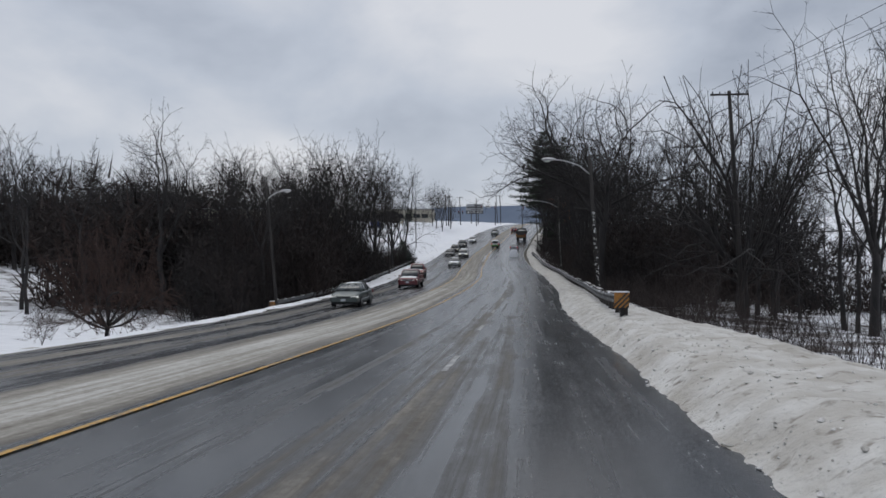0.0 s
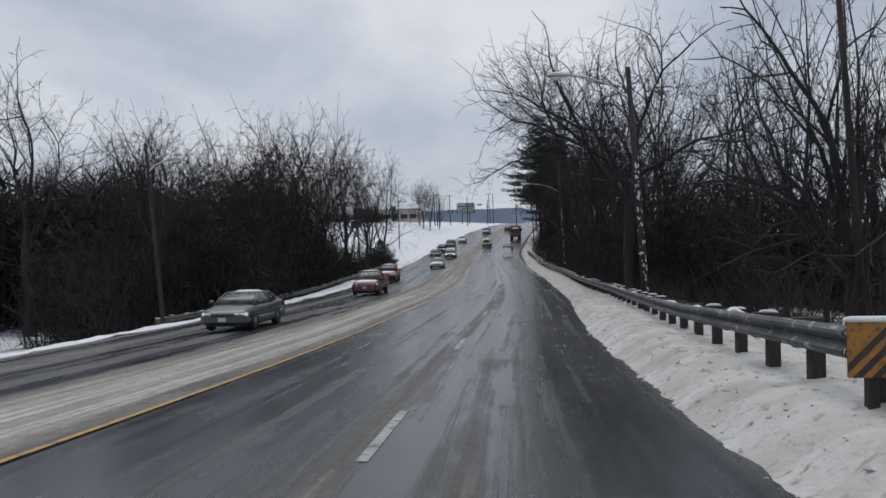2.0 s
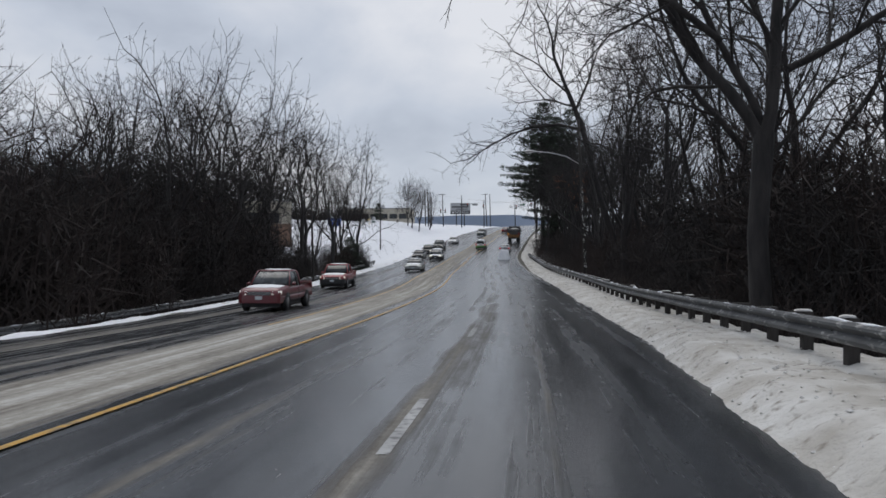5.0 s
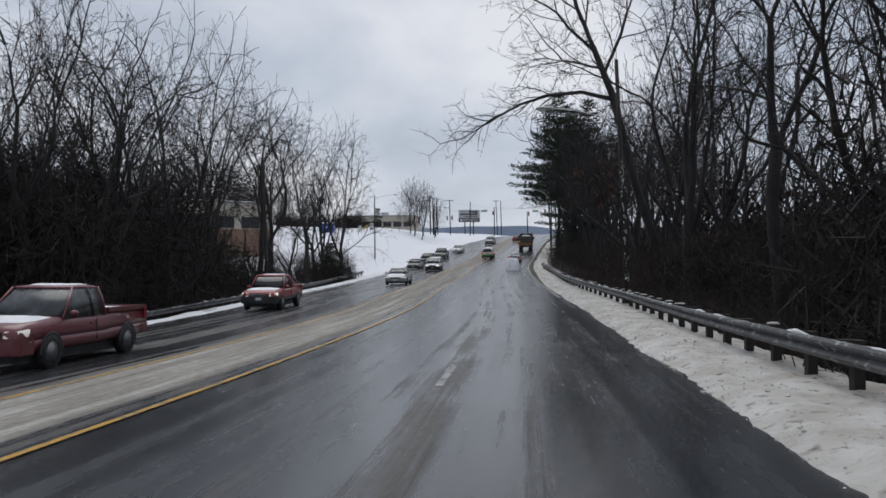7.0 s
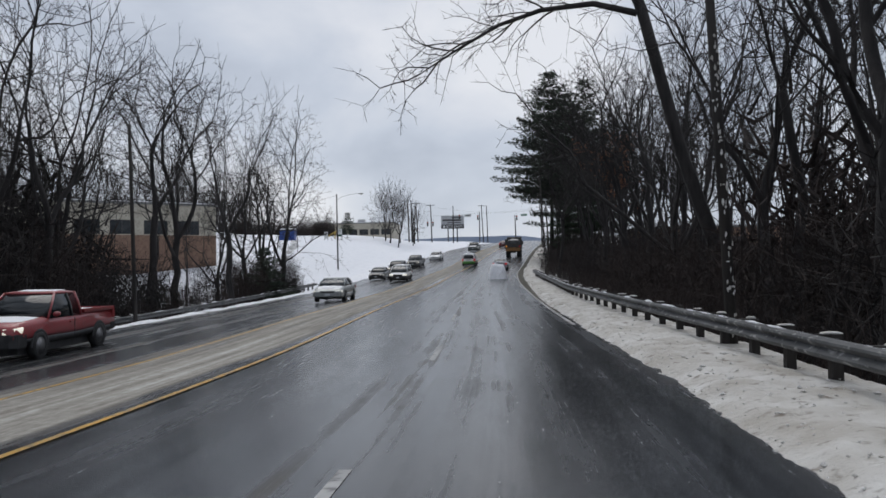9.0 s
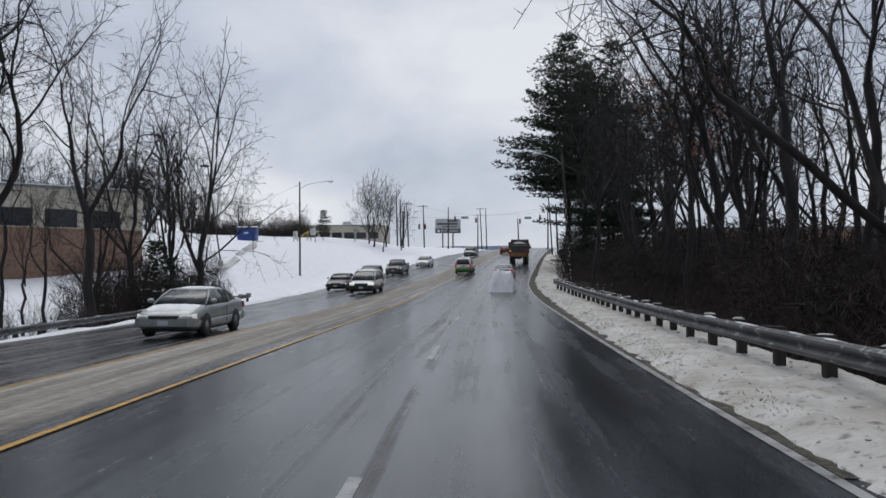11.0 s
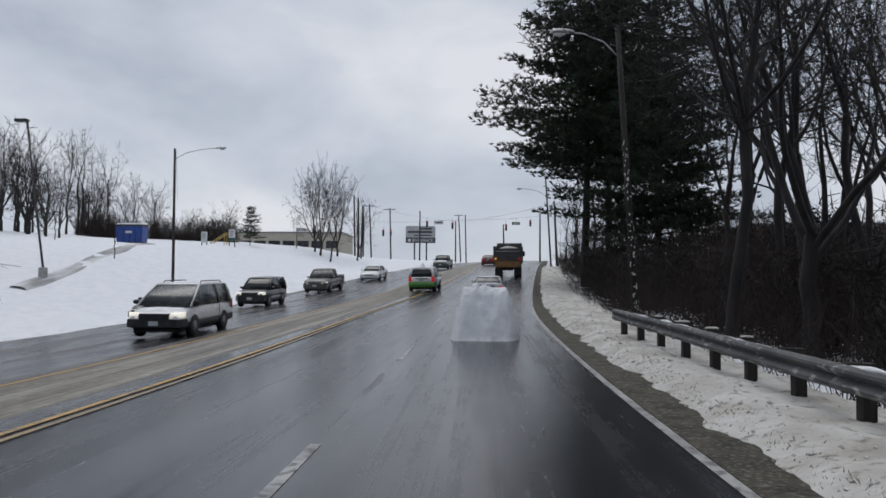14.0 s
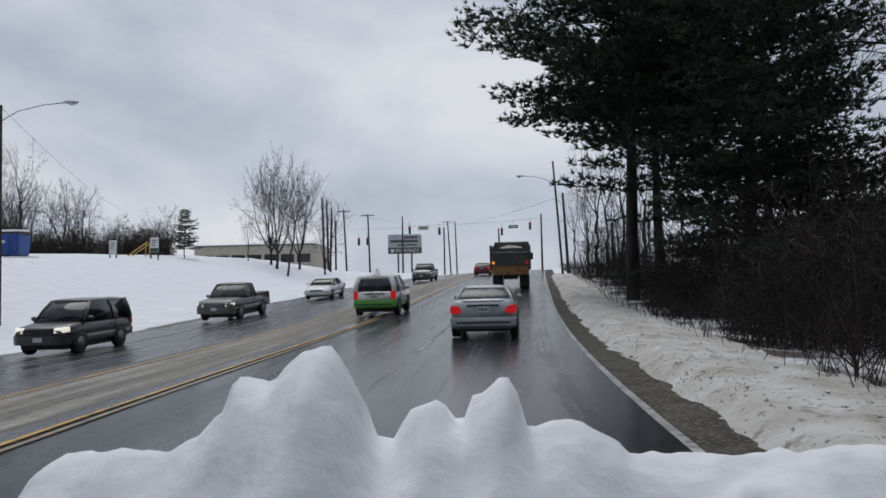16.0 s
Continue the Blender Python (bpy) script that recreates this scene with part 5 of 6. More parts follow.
def vehicle(name, spec, y, lat, forward, body_mat, label, category, low_mat=None, split=0.0, front_light=None, tail=None, snow=(), bed=False, x=None, glass=None, plate=True, rails=False, dark_low=False, group="vehicles on the road"):
    """A car built round its middle, standing on the road and following its slope."""
    length = spec["stations"][-1][0] - spec["stations"][0][0]
    x = rx(y) + lat if x is None else x
    lat = x - rx(y)
    dz = (road_z(y + 1, lat) - road_z(y - 1, lat)) / 2
    dx = (rx(y + 2) - rx(y - 2)) / 4
    turn = -math.degrees(math.atan(dx)) + (0 if forward else 180)
    ob = thing(name, x, y, road_z(y, lat), 0, label, category, group)
    ob.matrix_basis = pose(x, y, road_z(y, lat) + 0.012, math.degrees(math.atan(dz)) * (1 if forward else -1), 0, turn)
    # pose() turns about x before z, so the slope's sign follows the heading
    w = spec["w"]
    st = spec["stations"]
    glass = glass or GLASS
    split = split or 0.42
    low = Geo().rings([section(a, b, c, w * d, 0.0, split) for a, b, c, d in st])
    part("lower_body", low, low_mat or body_mat, ob, "", True)
    up = Geo().rings([section(a, b, c, w * d, split, 1.0) for a, b, c, d in st])
    part("upper_body", up, body_mat, ob, "", True)
    # cabin
    rb, rr, fr, fb = spec["gl"]
    wb, wr = spec["gw"][0] * w, spec["gw"][1] * w
    zb, zr = spec["belt"] - 0.03, spec["roof"]

    def ring(z, y0, y1, hw, c=0.10):
        return [(-hw, y0 + c, z), (-hw + c, y0, z), (hw - c, y0, z), (hw, y0 + c, z), (hw, y1 - c, z), (hw - c * 1.6, y1, z), (-hw + c * 1.6, y1, z), (-hw, y1 - c, z)]

    part("window_glass", Geo().rings([ring(zb, rb, fb, wb), ring((zb + zr) / 2, (rb + rr) / 2 - 0.03, (fr + fb) / 2 + 0.03, (wb + wr) / 2 + 0.02), ring(zr - 0.05, rr, fr, wr)]), glass, ob, "dark tinted glass", True)
    part("roof", Geo().rings([ring(zr - (0.15 if spec is SUV else 0.075), rr - 0.05, fr + 0.05, wr + 0.012), ring(zr - 0.03, rr - 0.02, fr + 0.02, wr), ring(zr, rr + 0.12, fr - 0.14, wr - 0.14), ring(zr + 0.012, rr + 0.3, fr - 0.3, wr - 0.32)]), body_mat, ob, "", True)
    for s in (-1, 1):
        for (ya, yb), rad in (((rb + 0.05, rr + 0.03), 0.12 if spec is SUV else 0.055), ((fb - 0.07, fr - 0.02), 0.032)):
            part("pillar", Geo().tube([(s * (wb - 0.02), ya, zb), (s * ((wb + wr) / 2 + 0.0), (ya + yb) / 2, (zb + zr) / 2), (s * (wr - 0.02), yb, zr - 0.05)], rad, 6), body_mat, ob, "", True)
        mids = ((rr + fr) / 2 - 0.05,) if length < 4.85 or bed else ((rr + fr) / 2 - 0.1, rr + 0.25)
        for ym in mids:
            part("door_pillar", Geo().tube([(s * (wb + 0.005), ym - 0.05, zb), (s * ((wb + wr) / 2 + 0.022), ym - 0.03, (zb + zr) / 2), (s * (wr + 0.005), ym, zr - 0.06)], 0.03, 6), TRIM, ob, "", True)
        mirror = Geo().rings([[(s * (w + 0.06 + 0.10 * q * math.cos(k * 0.785)), fb - 0.28 + t, spec["belt"] + 0.08 + 0.075 * q * math.sin(k * 0.785)) for k in range(8)] for q, t in ((0.6, 0.1), (1.0, 0.05), (1.0, -0.03), (0.9, -0.05))])
        part("wing_mirror", mirror, TRIM if dark_low else body_mat, ob, "", True)
        part("door_seam", Geo().box(min(s * (w - 0.012), s * (w + 0.004)), (rr + fr) / 2 - 0.14, st[3][1] + 0.12, max(s * (w - 0.012), s * (w + 0.004)), (rr + fr) / 2 - 0.125, spec["belt"] - 0.08), TRIM, ob)
        part("door_handle", Geo().box(min(s * w * 0.96, s * (w + 0.02)), (rr + fr) / 2 - 0.02, spec["belt"] - 0.2, max(s * w * 0.96, s * (w + 0.02)), (rr + fr) / 2 + 0.14, spec["belt"] - 0.165), body_mat, ob, bevel=0.006)
    # wheels with dark arches
    tyre, rim = wheel_mesh(spec["r"], 0.22)
    for yy in spec["wheels"]:
        for s in (-1, 1):
            arch = Geo()
            n = 14
            rings = []
            for q, xx in ((spec["r"] + 0.075, 0.004), (spec["r"] + 0.06, 0.02), (spec["r"] + 0.0, 0.012), (spec["r"] - 0.1, -0.04)):
                rings.append([(s * (w * 0.995 + xx), yy + q * math.cos(math.pi * k / n), spec["r"] + q * math.sin(math.pi * k / n) - 0.02) for k in range(n + 1)])
            arch.rings(rings, False)
            part("wheel_arch", arch, TRIM, ob, "", True)
            wh = new("wheel", tyre)
            wh.parent = ob
            wh.location = (s * (w - 0.09), yy, spec["r"])
            rm = new("rim", rim)
            rm.parent = wh
    y0, y1 = st[0][0], st[-1][0]
    # rear: bumper, lamps, number plate
    zt0 = st[1][2]
    bz = st[1][1]
    part("rear_bumper", Geo().rings([[(a, yy, z) for a, z in ((-w * 0.97, bz + 0.05), (w * 0.97, bz + 0.05), (w * 0.99, bz + 0.3), (-w * 0.99, bz + 0.3))] for yy in (y0 + 0.35, y0 - 0.02)] + [[(a, y0 - 0.07, z) for a, z in ((-w * 0.86, bz + 0.08), (w * 0.86, bz + 0.08), (w * 0.86, bz + 0.26), (-w * 0.86, bz + 0.26))]]), low_mat or body_mat, ob, "", bevel=0.02)
    part("bumper_strip", Geo().box(-w * 0.8, y0 - 0.085, bz + 0.14, w * 0.8, y0 - 0.06, bz + 0.19), TRIM, ob, bevel=0.006)
    for s in (-1, 1):
        tall = spec["roof"] > 1.6
        zl0, zl1 = (zt0 - 0.32, zt0 + 0.02) if tall else (zt0 - 0.31, zt0 - 0.09)
        lamp = Geo().rings([[(s * w * 0.99, y0 + 0.22, zl0 + 0.05), (s * w * 0.99, y0 + 0.22, zl1), (s * w * 0.93, y0 + 0.05, zl1 + 0.01), (s * w * 0.93, y0 + 0.02, zl0)],
                            [(s * w * 0.985, y0 + 0.02, zl0 + 0.03), (s * w * 0.97, y0 + 0.02, zl1 - 0.01), (s * w * 0.9, y0 - 0.012, zl1), (s * w * 0.9, y0 - 0.03, zl0)],
                            [(s * w * 0.80, y0 - 0.035, zl0), (s * w * 0.80, y0 - 0.03, zl1 - 0.02), (s * w * (0.72 if not tall else 0.76), y0 - 0.02, zl1 - 0.02), (s * w * (0.62 if not tall else 0.78), y0 - 0.035, zl0 + 0.04)]])
        part("tail_light", lamp, tail or TAIL, ob, "red tail lamp")
    if plate:
        pl = part("number_plate", Geo().box(-0.16, y0 - 0.045, zt0 - 0.28, 0.16, y0 - 0.03, zt0 - 0.12), PLATE, ob, "pale number plate with unreadable characters", bevel=0.004)
        for k in range(5):
            part("character_bar", Geo().box(-0.12 + k * 0.05, y0 - 0.049, zt0 - 0.24, -0.09 + k * 0.05, y0 - 0.044, zt0 - 0.165), INK, pl)
        part("boot_trim", Geo().box(-0.44, y0 - 0.04, zt0 - 0.115, 0.44, y0 - 0.02, zt0 - 0.07), TRIM, ob, bevel=0.005)
    # front: bumper, grille, lamps
    zf = st[-2][2]
    fw = w * st[-1][3]
    part("front_bumper", Geo().rings([[(a, yy, z) for a, z in ((-q * w, 0.3 + bz * 0.2), (q * w, 0.3 + bz * 0.2), (q * w, bz + 0.30), (-q * w, bz + 0.30))] for q, yy in ((0.98, y1 - 0.45), (0.94, y1 - 0.05), (0.76, y1 + 0.05))]), low_mat or body_mat if not dark_low else TRIM, ob, "", bevel=0.02)
    gr = part("grille", Geo().box(-fw * 0.6, y1 - 0.12, zf - 0.26, fw * 0.6, y1 + 0.035, zf - 0.07), TRIM, ob, "black slatted grille", bevel=0.01)
    for k in range(3):
        part("grille_slat", Geo().box(-fw * 0.58, y1 + 0.033, zf - 0.235 + k * 0.06, fw * 0.58, y1 + 0.045, zf - 0.215 + k * 0.06), CHROME if bed else TRIM, gr)
    for s in (-1, 1):
        lamp = Geo().rings([[(s * fw * 0.66, y1 + 0.02, zf - 0.2), (s * fw * 0.66, y1 - 0.02, zf - 0.06), (s * fw * 0.66, y1 - 0.15, zf - 0.04), (s * fw * 0.66, y1 - 0.15, zf - 0.22)],
                            [(s * fw * 1.0, y1 - 0.03, zf - 0.2), (s * fw * 1.0, y1 - 0.07, zf - 0.05), (s * fw * 1.0, y1 - 0.2, zf - 0.03), (s * fw * 1.0, y1 - 0.2, zf - 0.22)],
                            [(s * w * 0.955, y1 - 0.24, zf - 0.17), (s * w * 0.955, y1 - 0.26, zf - 0.03), (s * w * 0.95, y1 - 0.32, zf - 0.02), (s * w * 0.95, y1 - 0.32, zf - 0.18)]])
        part("headlight", lamp, front_light or HEAD, ob, "clear headlamp", True)
    part("number_plate", Geo().box(-0.15, y1 + 0.045, bz + 0.1, 0.15, y1 + 0.06, bz + 0.24), PLATE, ob)
    part("underbody", Geo().box(-w * 0.8, y0 + 0.3, 0.2, w * 0.8, y1 - 0.3, st[3][1] + 0.1), TRIM, ob)
    part("wiper", Geo().tube([(-wb * 0.7, fb - 0.05, zb + 0.05), (0.1, fb - 0.2, zb + 0.15)], 0.012, 4), TRIM, ob)
    if bed:
        zbed = st[2][2]
        part("load_bed", Geo().box(-w * 0.8, y0 + 0.1, zbed - 0.03, w * 0.8, rb - 0.12, zbed + 0.012), SNOW, ob, "load bed filled with snow", bevel=0.01)
        for s in (-1, 1):
            part("bed_rail", Geo().box(min(s * w * 0.82, s * w * 0.97), y0 + 0.03, zbed - 0.05, max(s * w * 0.82, s * w * 0.97), rb - 0.06, zbed + 0.06), body_mat, ob, bevel=0.015)
        part("tailgate", Geo().box(-w * 0.86, y0 - 0.01, zbed - 0.45, w * 0.86, y0 + 0.06, zbed + 0.05), body_mat, ob, bevel=0.015)
    if rails:
        for s in (-1, 1):
            part("roof_rail", Geo().tube([(s * wr * 0.86, rr + 0.25, zr), (s * wr * 0.86, rr + 0.35, zr + 0.06), (s * wr * 0.86, fr - 0.5, zr + 0.06), (s * wr * 0.86, fr - 0.4, zr)], 0.02, 6), TRIM, ob)
    # snow lying on the car
    for kind in snow:
        g = Geo()
        if kind == "roof":
            ya, yb, hw, z0, peak = rr - 0.05, fr - 0.05, wr - 0.03, zr - 0.02, 0.13 if spec is SUV else 0.06
        elif kind == "peak":
            ya, yb, hw, z0, peak = rr + 0.02, rr + 0.75, 0.26, zr + 0.04, 0.30
        elif kind == "boot":
            ya, yb, hw, z0, peak = y0 + 0.05, rb + 0.05, w * 0.72, st[2][2] - 0.015, 0.03
        else:
            ya, yb, hw, z0, peak = fb - 0.05, y1 - 0.3, w * 0.8, None, 0.05
        n, mcols = 12, 10
        for i in range(n + 1):
            for j in range(mcols + 1):
                u, v = i / n, j / mcols * 2 - 1
                yy, xx = ya + (yb - ya) * u, v * hw * (1 - 0.25 * (2 * u - 1) ** 4)
                edge = max(0.0, (1 - (2 * u - 1) ** 4) * (1 - v ** 4))
                zbase = z0 if z0 is not None else float(np.interp(yy, [q[0] for q in st], [q[2] for q in st]))
                if kind == "peak":
                    edge = max(0.0, 1 - math.hypot(2 * u - 1, v)) ** 1.1
                g.v.append((xx, yy, zbase - 0.01 + peak * edge * (1 + 0.5 * noise.noise((xx * 4, yy * 4, z0 or 1.0)))))
        for i in range(n):
            for j in range(mcols):
                a = i * (mcols + 1) + j
                g.f.append((a, a + 1, a + mcols + 2, a + mcols + 1))
        part("snow_cap" if kind != "peak" else "snow_peak", g, SNOW, ob, "lump of fresh snow", True)
    return ob


SILVER = paint("silver_paint", (0.40, 0.42, 0.45), 0.3, 0.3)
WHITE = paint("white_paint", (0.80, 0.80, 0.80))
GREEN = paint("lime_green_paint", (0.07, 0.33, 0.03))
RED = paint("dark_red_paint", (0.14, 0.012, 0.02))
RED2 = paint("bright_red_paint", (0.28, 0.016, 0.022))
BLACK = paint("black_paint", (0.012, 0.013, 0.015), 0.2)
GREYGREEN = paint("grey_green_paint", (0.075, 0.095, 0.09), 0.35, 0.3)
GREY = paint("pewter_paint", (0.10, 0.10, 0.095), 0.35, 0.4)
PALE = paint("pale_silver_paint", (0.34, 0.36, 0.36), 0.3, 0.4)

vehicle("sedan_car", SEDAN, 191.4, 0, True, SILVER, "silver four-door sedan with lit red tail lamps on wet asphalt", "car", tail=BRAKE, snow=("boot",), x=-1.42, glass=HAZY)
vehicle("suv_car", SUV, 203.0, 0, True, WHITE, "white and lime-green compact SUV with snow heaped on its roof", "car", low_mat=GREEN, split=0.5, tail=BRAKE, snow=("roof", "peak"), x=-6.0)
vehicle("sedan_car", SEDAN, 52.0, -10.9, False, GREYGREEN, "grey-green sedan coming along the slushy lane", "car", snow=("roof",), glass=HAZY)
vehicle("pickup_truck", PICKUP, 82.0, -11.2, False, RED, "dark red pickup truck with snow on roof and bonnet", "pickup truck", snow=("roof", "bonnet"), bed=True, glass=HAZY)
vehicle("pickup_truck", PICKUP, 107.0, -13.2, False, RED2, "red pickup truck with a snow-dusted white roof", "pickup truck", low_mat=TRIM, split=0.3, snow=("roof", "bonnet"), bed=True, front_light=BEAM)
vehicle("sedan_car", SEDAN, 134.6, -9.6, False, PALE, "pale silver sedan with snow on its bonnet", "car", snow=("roof", "bonnet"), glass=HAZY)
vehicle("minivan", VAN, 171.6, -9.9, False, WHITE, "white minivan with dark lower trim and lit headlamps", "minivan", low_mat=TRIM, split=0.34, front_light=BEAM, rails=True, dark_low=True, glass=HAZY, snow=("roof", "bonnet"))
vehicle("sedan_car", SEDAN, 179.6, -13.5, False, BLACK, "glossy black sedan on the wet oncoming lane", "car")
vehicle("suv_car", SUV, 193.6, -13.9, False, BLACK, "black SUV with daytime lamps on", "car", front_light=BEAM)
vehicle("pickup_truck", PICKUP, 209.0, -14.0, False, GREY, "pewter grey pickup truck with one lit headlamp", "pickup truck", bed=True, front_light=BEAM, glass=HAZY)
vehicle("sedan_car", SEDAN, 224.5, -13.2, False, WHITE, "white sedan on the far oncoming lane", "car", snow=("roof",))
vehicle("pickup_truck", PICKUP, 250.0, -9.6, False, GREYGREEN, "dark pickup truck coming over the rise", "pickup truck", bed=True, snow=("bonnet",))
vehicle("sedan_car", SEDAN, 262.0, -4.6, True, RED, "dark red sedan far ahead at the crossing", "car", tail=BRAKE)


def dump_truck(x, y):
    lat = x - rx(y)
    dz = (road_z(y + 2, lat) - road_z(y - 2, lat)) / 4
    ob = thing("dump_truck", x, y, 0, 0, "dump truck spreading sand, its grey tailgate stained orange", "truck", "vehicles on the road")
    ob.matrix_basis = pose(x, y, road_z(y, lat) + 0.012, math.degrees(math.atan(dz)), 0, -math.degrees(math.atan((rx(y + 2) - rx(y - 2)) / 4)))
    steel = material("stained_dump_body", (0.05, 0.055, 0.062), (0.09, 0.095, 0.10), 2, 0.6, c3=(0.12, 0.09, 0.06), fine=5)
    rust = material("sandy_orange_stain", (0.20, 0.10, 0.035), (0.30, 0.16, 0.06), 2.5, 0.8, c3=(0.10, 0.07, 0.045), fine=6)
    cab = paint("dark_cab_paint", (0.03, 0.035, 0.045))
    part("tailgate", Geo().box(-1.2, -2.2, 1.62, 1.2, -2.1, 2.75), steel, ob, "grey steel tailgate", bevel=0.02)
    part("spreader", Geo().rings([[(-1.15, -2.45, 1.0), (1.15, -2.45, 1.0), (1.2, -2.2, 1.6), (-1.2, -2.2, 1.6)], [(-1.1, -1.9, 0.95), (1.1, -1.9, 0.95), (1.15, -1.9, 1.6), (-1.15, -1.9, 1.6)]]), rust, ob, "sand spreader caked with orange grit", bevel=0.02)
    for s in (-1, 1):
        part("side_board", Geo().rings([[(s * 1.27, -2.15, 1.3), (s * 1.27, -2.15, 2.85), (s * 1.19, -2.15, 2.85), (s * 1.19, -2.15, 1.3)], [(s * 1.27, 1.6, 1.3), (s * 1.27, 1.6, 2.95), (s * 1.19, 1.6, 2.95), (s * 1.19, 1.6, 1.3)]]), steel, ob, bevel=0.015)
        for k in range(5):
            part("rib", Geo().box(min(s * 1.26, s * 1.33), -2.0 + k * 0.85, 1.3, max(s * 1.26, s * 1.33), -1.9 + k * 0.85, 2.8), steel, ob)
        part("corner_post", Geo().box(s * 1.25 - 0.08, -2.26, 1.3, s * 1.25 + 0.08, -2.08, 2.95), steel, ob, bevel=0.015)
        part("tail_light", Geo().box(s * 1.1 - 0.08, -2.3, 1.72, s * 1.1 + 0.08, -2.2, 1.88), AMBER if s < 0 else BRAKE, ob, "lit warning lamp", bevel=0.01)
        part("mud_flap", Geo().box(s * 0.9 - 0.3, -1.75, 0.25, s * 0.9 + 0.3, -1.72, 0.95), TRIM, ob)
        part("wing_mirror", Geo().box(s * 1.38 - 0.1, 2.6, 1.9, s * 1.38 + 0.1, 2.66, 2.4), TRIM, ob, bevel=0.02)
    for k in range(2):
        part("tailgate_bar", Geo().box(-1.15, -2.24, 2.0 + k * 0.45, 1.15, -2.19, 2.05 + k * 0.45), CHROME if k else steel, ob)
    part("bed_floor", Geo().box(-1.2, -2.1, 1.2, 1.2, 1.6, 1.32), steel, ob)
    g = Geo()
    for i in range(13):
        for j in range(11):
            u, v = i / 12, j / 10 * 2 - 1
            g.v.append((v * 1.18, -2.0 + 3.5 * u, 2.5 + 0.42 * (1 - v * v) * (1 - (2 * u - 1) ** 4) + 0.06 * noise.noise((v * 3, u * 6, 2))))
    for i in range(12):
        for j in range(10):
            a = i * 11 + j
            g.f.append((a, a + 1, a + 12, a + 11))
    part("sand_load", g, material("snowy_sand", (0.26, 0.24, 0.21), (0.5, 0.5, 0.5), 4, 0.9, bump=0.4), ob, "heaped salt and sand", True)
    part("headboard", Geo().rings([[(-1.2, 1.6, 1.3), (1.2, 1.6, 1.3), (1.2, 1.6, 3.15), (-1.2, 1.6, 3.15)], [(-1.2, 2.3, 3.0), (1.2, 2.3, 3.0), (1.2, 2.3, 3.2), (-1.2, 2.3, 3.2)]]), steel, ob, bevel=0.01)
    part("cab", Geo().rings([[(-q, yy, a), (q, yy, a), (q, yy, b), (q * 0.92, yy, c), (-q * 0.92, yy, c), (-q, yy, b)] for yy, q, a, b, c in ((2.0, 1.1, 0.9, 2.2, 2.75), (3.2, 1.12, 0.9, 2.1, 2.75), (3.7, 1.08, 0.9, 1.85, 1.95), (4.9, 0.95, 0.9, 1.6, 1.75))]), cab, ob, bevel=0.04)
    part("rear_window", Geo().box(-0.8, 1.97, 1.9, 0.8, 2.0, 2.5), GLASS, ob)
    part("chassis", Geo().box(-0.45, -2.0, 0.7, 0.45, 4.6, 0.95), TRIM, ob)
    tyre, rim = wheel_mesh(0.5, 0.3)
    for yy, xs in ((-1.0, (-1.05, -0.72, 0.72, 1.05)), (0.3, (-1.05, -0.72, 0.72, 1.05)), (3.9, (-0.98, 0.98))):
        for xx in xs:
            wh = new("wheel", tyre)
            wh.parent, wh.location = ob, (xx, yy, 0.5)
            rm = new("rim", rim)
            rm.parent = wh
    return ob


dump_truck(0.25, 223.2)


